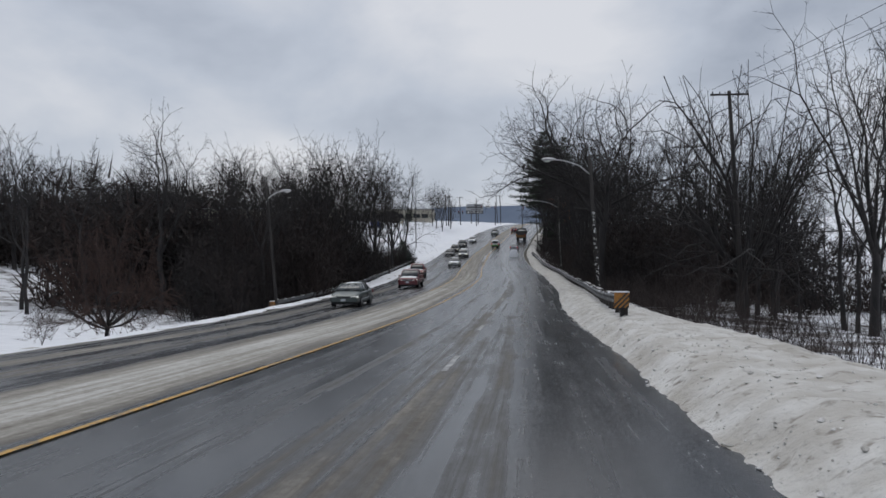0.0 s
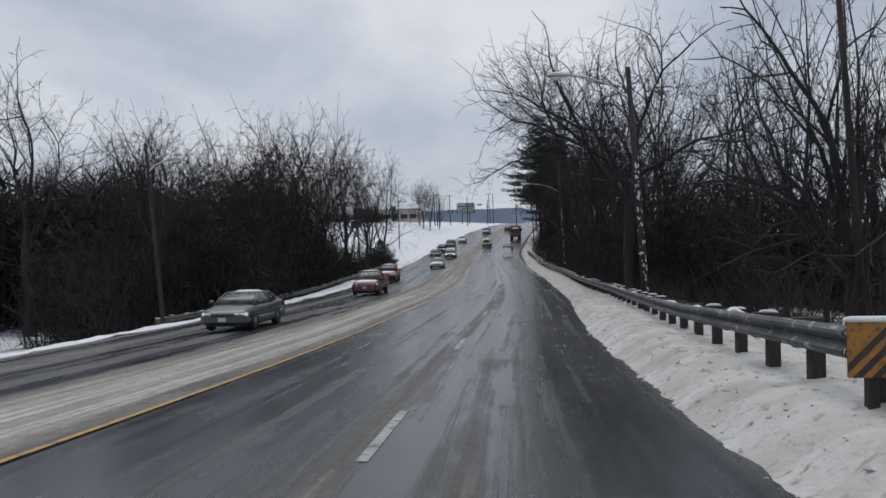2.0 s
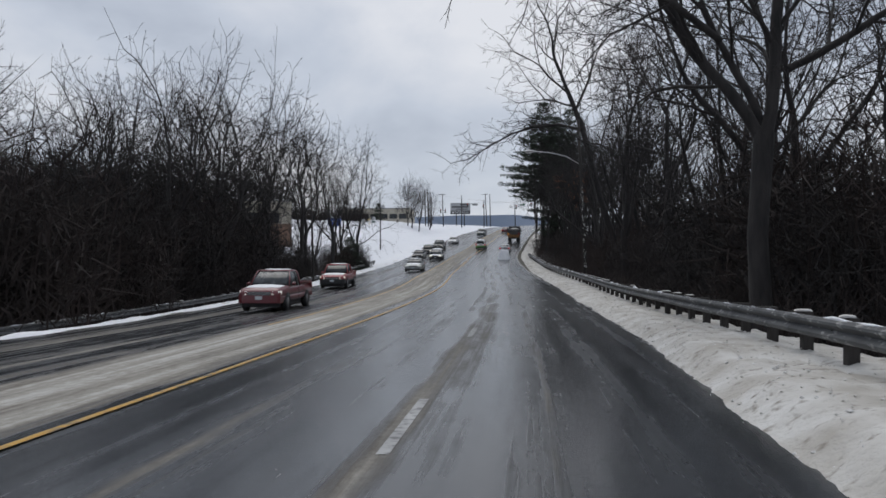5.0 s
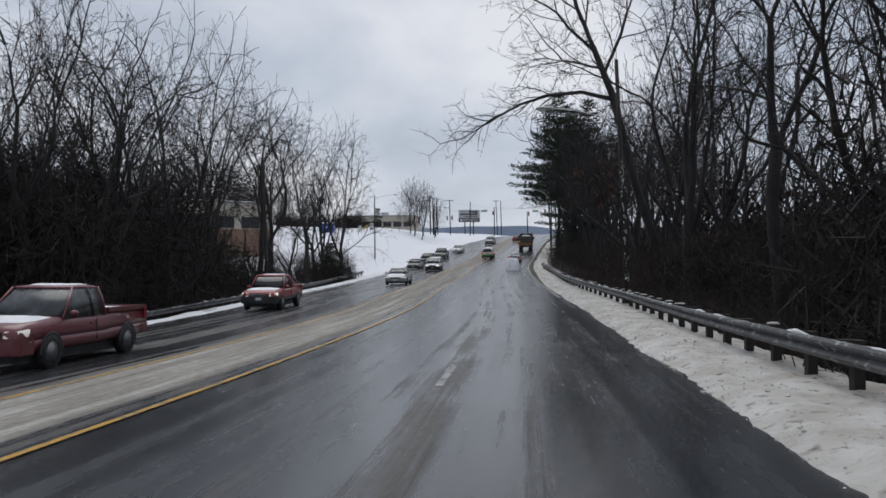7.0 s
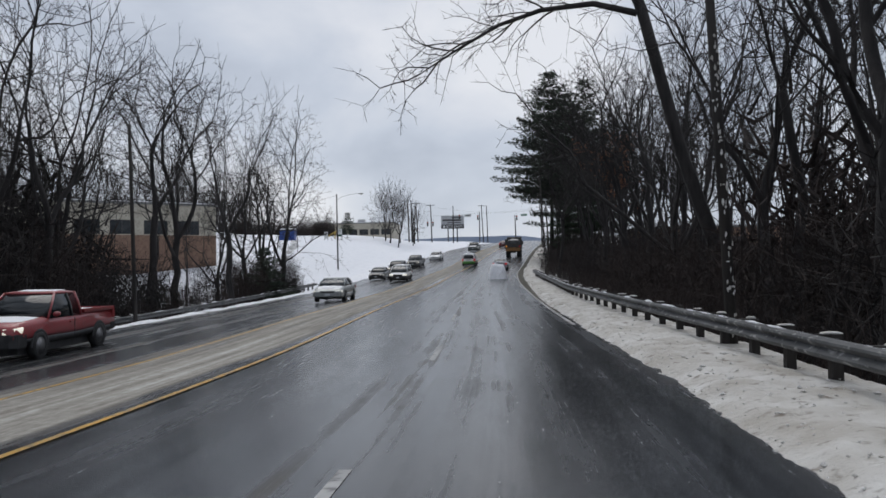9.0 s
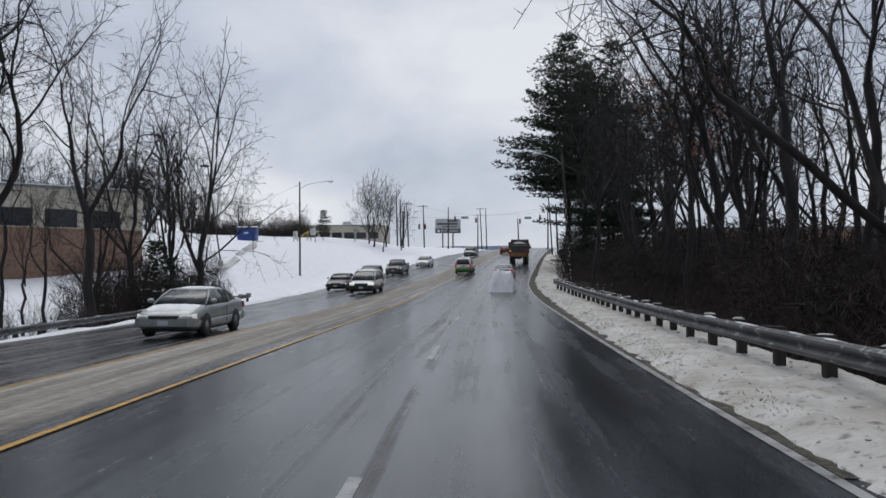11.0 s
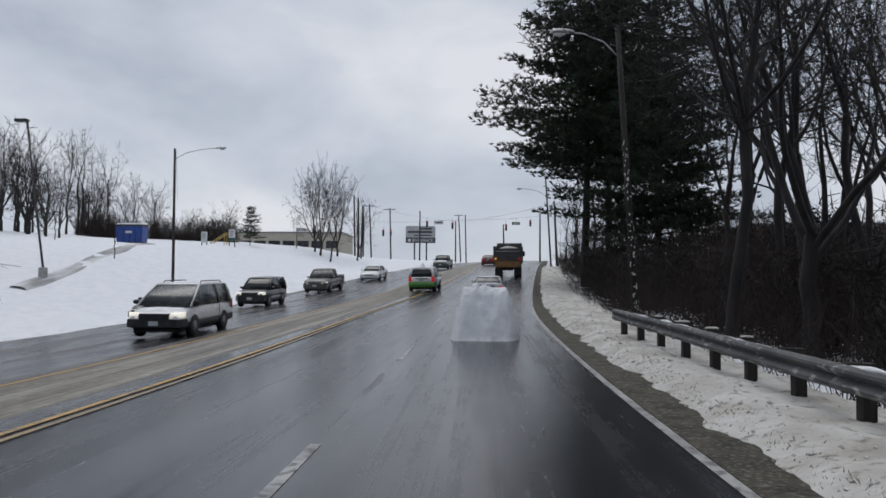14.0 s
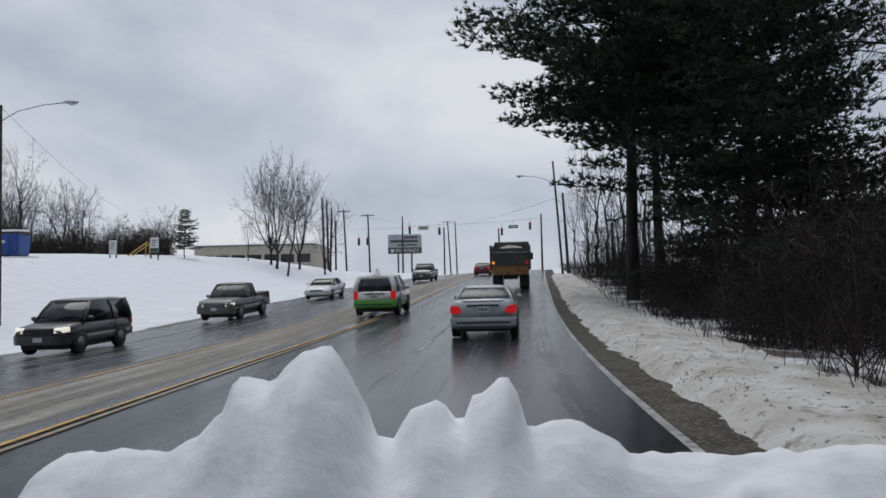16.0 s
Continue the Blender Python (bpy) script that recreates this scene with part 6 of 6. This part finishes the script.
# ---- the driven vehicle's bonnet snow, stood on the road at the view's end ----
def snow_mound():
    ex, ey, ez = PATH[-1][1]
    near, k = 1.1, 1.1 / 1.7
    floor = road_z(ey + near, 0)
    top = ez - floor

    # height under the eye by sideways place: a crest with rounded towers
    def crest(u):
        return ramp(u, (-1.05, -0.33), (-1.003, -0.306), (-0.985, -0.28), (-0.956, -0.272), (-0.925, -0.275), (-0.91, -0.288), (-0.772, -0.275), (-0.657, -0.279), (-0.6, -0.25), (-0.563, -0.212), (-0.535, -0.195), (-0.527, -0.145),
                    (-0.505, -0.126), (-0.48, -0.13), (-0.446, -0.147), (-0.42, -0.115), (-0.387, -0.083), (-0.35, -0.071), (-0.32, -0.075), (-0.295, -0.11), (-0.273, -0.15), (-0.25, -0.20), (-0.241, -0.247), (-0.195, -0.262),
                    (-0.187, -0.245), (-0.165, -0.21), (-0.142, -0.191), (-0.11, -0.184), (-0.09, -0.19), (-0.082, -0.215), (-0.053, -0.228), (-0.046, -0.185), (-0.01, -0.165), (0.012, -0.146), (0.035, -0.147), (0.053, -0.166),
                    (0.058, -0.20), (0.056, -0.235), (0.075, -0.24), (0.128, -0.229), (0.18, -0.232), (0.208, -0.244), (0.25, -0.27), (0.276, -0.293), (0.5, -0.297), (0.7, -0.285), (0.9, -0.28))

    g = Geo()
    n, m = 230, 84
    out_of = []
    for i in range(n + 1):
        u0 = -1.35 + 2.7 * i / n
        for j in range(m + 1):
            v = 2 * j / m - 1
            yy = 1.2 * v * (0.2 + 0.8 * v * v)
            # seen from the eye the towers keep their width; away from the crest they round off
            u = u0 * near / (near + 0.5 * yy) + 0.02 * noise.noise((u0 * 4, yy * 5, 7.0)) * smooth(abs(yy), 0.03, 0.2)
            soft = 0.34 * max(0.0, abs(yy) - 0.03)
            level = k * sum(crest((u + soft * (q - 3) / 3) / k) for q in range(7)) / 7
            bed = -0.33 * k + 0.02 * noise.noise((u * 6, yy * 6, 3.0))
            tower = max(0.0, level - bed)
            wide = 0.13 + 0.6 * tower
            c = bed + tower * math.exp(-(yy / (wide if yy > 0 else wide * 1.4)) ** 2)
            c += (0.008 * noise.noise((u * 24, 1.0, yy * 14)) + 0.005 * noise.noise((u * 50, 3.0, yy * 40)))
            c += (0.035 * noise.noise((u * 6, yy * 6, 14.0)) + 0.022 * noise.noise((u * 14, yy * 14, 4.0))) * smooth(abs(yy), 0.02, 0.14)
            # an uneven oval foot, added to carry the bonnet snow down to the road
            lobe_in = 1 + 0.22 * noise.noise((u0 * 1.9, yy * 1.9, 5.0))
            e = math.hypot(max(0.0, abs(u0) - 0.57) / 0.4, yy / 0.85) / lobe_in
            fall = min(1.0, e) ** 1.7
            z = (top + c) * (1 - fall)
            z += (0.2 * noise.noise((u0 * 2.4, yy * 2.4, 8.0)) + 0.09 * noise.noise((u0 * 6, yy * 6, 2.0))) * 4 * fall * (1 - fall) - 0.04 * smooth(fall, 0.92, 1.0)
            g.v.append((u0, yy, z))
            out_of.append(fall >= 1.0)
    for i in range(n):
        for j in range(m):
            a = i * (m + 1) + j
            quad = (a, a + m + 1, a + m + 2, a + 1)
            if not all(out_of[q] for q in quad):
                g.f.append(quad)
    ob = part("snow_mound", g, SNOW, None, "", True)
    ob.location = (ex, ey + near, floor)
    return tagged(ob, "fresh white bonnet snow with two rounded peaks, stood on the road", "snow mound")


snow_mound()


# ---- guardrail end panels ----
def end_panel(x, y, z, flip, label):
    ob = thing("hazard_panel", x, y, z, 0, label, "hazard panel")
    dark = material("black_stripe", (0.02, 0.018, 0.016), (0.05, 0.04, 0.03), 8, 0.6)
    orange = material("weathered_orange", (0.42, 0.17, 0.02), (0.28, 0.13, 0.03), 7, 0.55, c3=(0.12, 0.07, 0.03), fine=20)
    part("panel", Geo().box(-0.24, 0, 0.0, 0.24, 0.02, 0.5), orange, ob, bevel=0.006)
    for k in range(4):
        a = -0.24 + k * 0.16 - 0.12
        pts = []
        for px, pz in ((a, 0.0), (a + 0.08, 0.0), (a + 0.58, 0.5), (a + 0.5, 0.5)):
            pts.append((px, pz))
        # clip the slanting stripe to the panel's width
        poly = pts
        for sgn in (-1, 1):
            clipped = []
            for (x0, z0), (x1, z1) in zip(poly, poly[1:] + poly[:1]):
                in0, in1 = x0 * sgn <= 0.235, x1 * sgn <= 0.235
                if in0:
                    clipped.append((x0, z0))
                if in0 != in1:
                    t = (0.235 * sgn - x0) / (x1 - x0)
                    clipped.append((0.235 * sgn, z0 + t * (z1 - z0)))
            poly = clipped
        if len(poly) > 2:
            front = [(px * flip, -0.004, pz) for px, pz in poly]
            back = [(px * flip, 0.001, pz) for px, pz in poly]
            part("stripe", Geo().rings([front, back]), dark, ob)
    part("post", Geo().box(-0.05, 0.03, -0.9, 0.05, 0.13, 0.45), WOOD, ob)
    g = Geo().rings([[(px, py, 0.5 + h) for px, py in ((-0.26, -0.03), (0.26, -0.03), (0.26, 0.06), (-0.26, 0.06))] for h in (0.0, 0.035)] + [[(px, py, 0.55) for px, py in ((-0.2, 0.0), (0.2, 0.0), (0.2, 0.04), (-0.2, 0.04))]])
    part("snow_cap", g, SNOW, ob, "", True, bevel=0.01)
    return ob


end_panel(3.2, 27.45, -0.68, 1, "orange and black striped hazard panel on the guardrail's end")
end_panel(rx(64) - 19.9, 64.2, rz(64) - 1.25, -1, "orange and black striped panel at the oncoming guardrail's end")


# ---- snow bank: signs, container, hedge, lot lamp ----
BOARD = material("white_sign_face", (0.62, 0.63, 0.62), (0.52, 0.53, 0.53), 3, 0.5)
GREENISH = material("dark_green_panel", (0.02, 0.08, 0.06), None, rough=0.5)
BARS = material("dark_sign_ink", (0.06, 0.06, 0.065), None, rough=0.6)


def board_sign(x, y, z0, w, h, band, label):
    ob = thing("sign_board", x, y, gz(x, y), 0, label, "sign")
    b = z0 - gz(x, y)
    for s in (-1, 1):
        part("post", Geo().box(s * w * 0.42 - 0.05, -0.05, -0.4, s * w * 0.42 + 0.05, 0.05, b + h), TRIM, ob)
    part("board", Geo().box(-w / 2, -0.08, b, w / 2, -0.05, b + h), BOARD, ob, bevel=0.008)
    for k in range(3):
        part("text_bar", Geo().box(-w * 0.32, -0.086, b + h * (0.78 - 0.17 * k), w * (0.3 - 0.1 * k), -0.079, b + h * (0.84 - 0.17 * k)), BARS, ob)
    if band:
        part("band", Geo().box(-w / 2 + 0.01, -0.088, b + 0.02, w / 2 - 0.01, -0.079, b + h * 0.28), GREENISH, ob)
    return ob


board_sign(-35.3, 240.0, 4.75, 0.72, 1.3, False, "white board sign on two dark posts in the snow")
board_sign(-33.9, 246.0, 5.35, 0.85, 1.45, True, "white and green board sign on two posts in the snow")
ob = thing("stair_handrail", -36.6, 247.0, gz(-36.6, 247.0), 0, "yellow sloping handrail beside the board sign", "handrail")
yel = material("yellow_rail_paint", (0.5, 0.36, 0.08), (0.38, 0.27, 0.07), 5, 0.5)
for dy in (0, 0.9):
    part("rail", Geo().tube([(-0.5, dy, 0.1), (1.6, dy, 1.5)], 0.06, 8), yel, ob)
    part("post", Geo().tube([(-0.3, dy, -0.3), (-0.3, dy, 0.25)], 0.05, 8), yel, ob)
    part("post", Geo().tube([(1.4, dy, -0.3), (1.4, dy, 1.4)], 0.05, 8), yel, ob)

blue = material("blue_container_paint", (0.015, 0.07, 0.33), (0.012, 0.05, 0.24), 2, 0.45, c3=(0.06, 0.10, 0.22), fine=6)
ob = thing("waste_container", -40.6, 232.2, gz(-40.6, 232.2), 4, "bright blue steel waste container with snow on its lid", "container")
part("body", Geo().rings([[(-q, -1.0 * d, z), (q, -1.0 * d, z), (q, 1.0 * d, z), (-q, 1.0 * d, z)] for q, d, z in ((1.35, 0.9, 0.05), (1.45, 1.0, 1.75))]), blue, ob, bevel=0.03)
for k in range(5):
    part("rib", Geo().box(-1.3 + k * 0.63, -1.06, 0.15, -1.22 + k * 0.63, -0.94, 1.7), blue, ob)
part("lid", Geo().rings([[(-1.47, -1.02, 1.76), (1.47, -1.02, 1.76), (1.47, 1.02, 1.76), (-1.47, 1.02, 1.76)], [(-1.4, -0.95, 1.95), (1.4, -0.95, 1.95), (1.4, 0.95, 2.1), (-1.4, 0.95, 2.1)]]), TRIM, ob, "dark lid", bevel=0.02)
part("snow_cap", Geo().rings([[(-1.4, -0.96, 1.95), (1.4, -0.96, 1.95), (1.4, 0.95, 2.1), (-1.4, 0.95, 2.1)], [(-1.3, -0.85, 2.12), (1.3, -0.85, 2.12), (1.3, 0.85, 2.24), (-1.3, 0.85, 2.24)]]), SNOW, ob, "", True, bevel=0.03)
part("mark", Geo().box(-0.35, -1.075, 1.0, 0.35, -1.06, 1.25), BOARD, ob, "pale lettering as a plain bar")

ob = thing("lot_lamp", -34.6, 203.7, gz(-34.6, 203.7), 0, "dark parking-lot lamp on a concrete base", "lamp")
h = 11.7 - gz(-34.6, 203.7)
part("base", Geo().cyl((0, 0, -0.5), (0, 0, 0.75), 0.32, 16), material("lamp_base_concrete", (0.3, 0.3, 0.29), (0.4, 0.4, 0.39), 4, 0.9), ob)
part("pole", Geo().tube([(0, 0, 0.7), (-0.8, 0, h * 0.5), (-1.6, 0, h)], [0.09, 0.08, 0.07], 10), TRIM, ob, "", True)
part("lamp_head", Geo().box(-2.5, -0.25, h - 0.12, -1.55, 0.25, h + 0.1), TRIM, ob, "black box luminaire", bevel=0.03)

# a cleared drive that climbs the bank to the container
drive = Geo()
for i in range(41):
    u = i / 40
    y = 200.0 + 33.0 * u
    cx = -34.3 - 1.2 * smooth(y, 206, 218) - 3.4 * smooth(y, 216, 232)
    for j in range(7):
        x = cx + (j - 3) * 0.24
        drive.v.append((x, y, gz(x, y) + 0.09 - (0.22 if j in (0, 6) else 0.0) + 0.05 * noise.noise((x * 2, y, 3.0))))
for i in range(40):
    for j in range(6):
        a = i * 7 + j
        drive.f.append((a, a + 1, a + 8, a + 7))
tagged(part("driveway", drive, material("slushy_drive", (0.26, 0.26, 0.265), (0.66, 0.66, 0.67), 0.7, 0.7, bump=0.4, bump_scale=6, stretch=(1.6, 0.25, 1), lo=0.4, hi=0.62), None, "", True), "slushy grey driveway climbing the snow bank", "driveway", kind="structure")

# brown hedge along the top of the bank
for i in range(15):
    x = -61 + i * 1.5
    plant(HEDGE, i, x, 263 + 1.5 * math.sin(i * 2.1), random.uniform(0.55, 1.05), wide=1.0)
for i, (x, y, s) in enumerate(((-47, 228, 0.34), (-53, 240, 0.62), (-58, 246, 0.75), (-63, 236, 0.85), (-67, 250, 0.95), (-42, 270, 0.5), (-31, 268, 0.42), (-55, 272, 0.6), (-74, 232, 1.0), (-70, 262, 0.9), (-34.0, 214, 0.3))):
    plant(TREES_LOW if s > 0.45 else TREES_MID, i, x, y, s, label="small bare tree on the snowy bank")


# ---- buildings ----
BEIGE = material("beige_plaster", (0.36, 0.33, 0.27), (0.44, 0.41, 0.34), 1.2, 0.85, bump=0.1, c3=(0.28, 0.26, 0.22), fine=4)
BRICK = material("brown_brick", (0.17, 0.105, 0.075), (0.25, 0.16, 0.115), 2.5, 0.9, bump=0.25, bump_scale=22, c3=(0.12, 0.075, 0.055), fine=12)
PANE = material("dark_window_pane", (0.02, 0.023, 0.027), (0.04, 0.045, 0.05), 1.0, 0.12)
ROOFING = material("grey_roof_edge", (0.16, 0.16, 0.16), (0.22, 0.22, 0.22), 3, 0.8)


def block(name, x, y, turn, length, depth, h, wall_mat, rows, label, base_band=None, band_h=0.0):
    """A flat-roofed building; its front runs along local x from 0 to length, facing -y. rows: (sill, head, [x0, x1 pairs])."""
    z = min(gz(x, y), gz(x + length * math.cos(radians(turn)), y + length * math.sin(radians(turn)))) - 0.3
    ob = thing(name, x, y, z, turn, label, "building")
    g = Geo()
    # front wall with openings, built as strips between the sills and heads
    zs = [0.0]
    for sill, head, _ in rows:
        zs += [sill, head]
    zs.append(h)
    for i in range(len(zs) - 1):
        a, b = zs[i], zs[i + 1]
        row = next((r for r in rows if r[0] == a and r[1] == b), None)
        if row is None:
            g.box(0, 0, a, length, 0.3, b)
        else:
            x0 = 0.0
            for p, q in row[2]:
                g.box(x0, 0, a, p, 0.3, b)
                x0 = q
            g.box(x0, 0, a, length, 0.3, b)
    part("front_wall", g, wall_mat, ob)
    part("rear_wall", Geo().box(0, depth - 0.3, 0, length, depth, h), wall_mat, ob)
    for s in (0, length - 0.3):
        part("side_wall", Geo().box(s, 0.3, 0, s + 0.3, depth - 0.3, h), wall_mat, ob)
    if base_band:
        part("brick_band", Geo().box(0.0, -0.03, 0, length, -0.004, band_h), base_band, ob, "brown brick facing")
    part("roof", Geo().box(-0.15, -0.15, h, length + 0.15, depth + 0.15, h + 0.3), ROOFING, ob, "flat roof edge", bevel=0.03)
    part("roof_snow", Geo().box(0.1, 0.1, h + 0.3, length - 0.1, depth - 0.1, h + 0.42), SNOW, ob, bevel=0.05)
    for sill, head, cols in rows:
        for p, q in cols:
            w = part("window", Geo().box(p, 0.12, sill, q, 0.16, head), PANE, ob, "dark window")
            part("window_frame", Geo().box(p, 0.06, sill, q, 0.12, sill + 0.09).box(p, 0.06, head - 0.09, q, 0.12, head).box(p, 0.06, sill + 0.09, p + 0.08, 0.12, head - 0.09).box(q - 0.08, 0.06, sill + 0.09, q, 0.12, head - 0.09).box((p + q) / 2 - 0.03, 0.06, sill + 0.09, (p + q) / 2 + 0.03, 0.12, head - 0.09), TRIM, w)
    return ob


# two-storey brick building behind the trees
cols = [(1.0 + k * 4.4, 4.2 + k * 4.4) for k in range(7)]
block("office_building", -66.0, 176.0, 42, 33.0, 16.0, 9.4, BEIGE, ((1.2, 3.0, cols[1::2]), (5.4, 7.3, cols)), "two-storey brick and beige building behind bare trees", BRICK, 5.3)
# long beige building on the rise
cols = [(1.0 + k * 3.3, 3.7 + k * 3.3) for k in range(7)]
hall = block("commercial_building", -60.0, 330.0, 0, 24.6, 14.0, 5.6, BEIGE, ((2.2, 3.9, cols),), "low beige commercial building with dark windows on the rise")
part("rooftop_unit", Geo().box(13, 4, 6.0, 15.2, 6, 7.1), ALU, hall, "grey rooftop air unit", bevel=0.04)
cols = [(1.5 + k * 4.0, 3.7 + k * 4.0) for k in range(7)]
block("workshop_building", 17.5, 207.0, -4, 30.0, 14.0, 5.9, BRICK, ((3.4, 4.6, cols),), "low brown brick building with a snowy flat roof behind bare trees")


# ---- entrance sign ----
def entrance_sign():
    ob = thing("roadside_billboard", -18.4, 338.0, gz(-18.4, 338.0), 5, "grey and white roadside billboard with a dark entrance band", "billboard")
    b = 10.9 - gz(-18.4, 338.0)
    for s in (-1.4, 1.4):
        part("post", Geo().box(s - 0.18, 0.15, -0.5, s + 0.18, 0.5, b + 3.8), TRIM, ob)
    part("panel", Geo().rings([[(px, py, b + pz) for px, pz in ((-3.5, 1.3), (3.5, 1.3), (3.5, 3.7), (3.2, 4.0), (-3.2, 4.0), (-3.5, 3.7))] for py in (0.0, 0.14)]), material("grey_sign_face", (0.30, 0.31, 0.32), (0.38, 0.39, 0.4), 1, 0.5), ob)
    part("band", Geo().box(-3.5, 0.0, b, 3.5, 0.14, b + 1.29), BARS, ob, "dark lower band")
    for x0, x1, z0, z1 in ((-0.2, 2.7, 3.15, 3.6), (-3.0, 2.7, 2.3, 2.85), (-1.6, 2.6, 1.65, 1.95)):
        part("text_bar", Geo().box(x0, -0.03, b + z0, x1, -0.006, b + z1), BARS, ob)
    part("round_mark", Geo().tube([(-2.6, -0.03, b + 0.62), (-2.6, -0.006, b + 0.62)], 0.36, 16), BOARD, ob)
    font = bpy.data.curves.new("entrance_text", "FONT")
    font.body, font.size, font.extrude, font.align_x = "ENTRANCE", 0.95, 0.01, "CENTER"
    tx = new("entrance_text", font)
    me = bpy.data.meshes.new_from_object(tx)
    bpy.data.objects.remove(tx)
    me.materials.append(BOARD)
    word = new("lettering", me)
    word.parent = ob
    word.matrix_basis = pose(0.5, -0.02, b + 0.32, 90, 0, 0)
    return ob


entrance_sign()


# ---- traffic lights on the span wire ----
HOUSING = material("dark_signal_housing", (0.03, 0.035, 0.03), None, rough=0.5)
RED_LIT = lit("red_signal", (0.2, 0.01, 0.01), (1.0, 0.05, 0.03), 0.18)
OFF = material("unlit_lens", (0.05, 0.045, 0.04), None, rough=0.2)


def traffic_light(x, y, z, label):
    ob = thing("traffic_light", x, y, z, 0, label, "traffic light", "traffic lights at the crossing")
    part("housing", Geo().box(-0.19, -0.12, -0.6, 0.19, 0.12, 0.6), HOUSING, ob, bevel=0.03)
    part("hanger", Geo().tube([(0, 0, 0.6), (0, 0, 1.35)], 0.025, 6), CABLE, ob)
    for k, m in enumerate((RED_LIT, OFF, OFF)):
        zz = 0.38 - k * 0.38
        part("lens", Geo().tube([(0, -0.15, zz), (0, -0.12, zz)], 0.14, 14), m, ob)
        visor = [[(q * math.cos(a), yy, zz + q * math.sin(a)) for a in [math.pi * t / 8 for t in range(9)]] for q, yy in ((0.165, -0.12), (0.165, -0.34), (0.15, -0.34), (0.15, -0.12))]
        part("visor", Geo().rings(visor, False), HOUSING, ob)
    return ob


for x, z in ((1.06, 11.5), (5.6, 12.3), (-9.0, 11.8), (-13.8, 12.1), (-22.1, 10.4), (-20.7, 10.4)):
    traffic_light(x, 300.0, z, "dark three-lamp traffic light hanging over the crossing")
cable([(-25.8, 300, 12.6), (-9.6, 300, 12.9), (7.2, 300, 13.6)], 0.25, "span wire holding the traffic lights")
utility_pole(7.4, 300.0, 14.2, 0, (), "signal pole by the crossing")
utility_pole(-25.9, 300.0, 14.0, 0, (), "signal pole across the crossing")
ob = thing("street_name_sign", 2.9, 300.0, 12.25, 0, "green street name sign with unreadable lettering", "sign")
part("panel", Geo().box(-0.75, -0.02, -0.25, 0.75, 0.02, 0.25), material("sign_green", (0.01, 0.14, 0.075), None, rough=0.4), ob, bevel=0.006)
part("text_bar", Geo().box(-0.5, -0.03, -0.08, 0.5, -0.021, 0.08), BOARD, ob)
part("hanger", Geo().tube([(0, 0, 0.25), (0, 0, 1.1)], 0.02, 6), CABLE, ob)
ob = thing("hanging_sign", -11.6, 300.0, 12.4, 0, "white lane-use sign hanging on the span wire", "sign")
part("panel", Geo().box(-0.9, -0.02, -0.35, 0.9, 0.02, 0.35), BOARD, ob, bevel=0.006)
part("text_bar", Geo().box(-0.6, -0.03, -0.1, 0.6, -0.021, 0.1), BARS, ob)
cable([(-26.0, 207.0, 9.9), (-62.0, 300.0, 17.0)], 0.6, "thin service wire from the lamp pole")

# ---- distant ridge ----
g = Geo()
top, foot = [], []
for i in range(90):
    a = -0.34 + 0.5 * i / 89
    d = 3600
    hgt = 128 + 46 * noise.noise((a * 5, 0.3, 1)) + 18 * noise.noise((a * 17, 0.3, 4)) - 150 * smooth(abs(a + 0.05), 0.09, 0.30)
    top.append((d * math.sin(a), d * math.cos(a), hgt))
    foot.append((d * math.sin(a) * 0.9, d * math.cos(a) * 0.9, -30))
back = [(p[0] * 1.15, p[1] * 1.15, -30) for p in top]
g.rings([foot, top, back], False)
# the blue of far haze is put into the ridge's base colour
tagged(part("backdrop_ridge", g, material("haze_tinted_ridge", (0.10, 0.135, 0.20), (0.15, 0.19, 0.26), 0.004, 0.95), None, "", True), "distant wooded ridge with the blue of haze in its colour", "ridge", kind="structure")
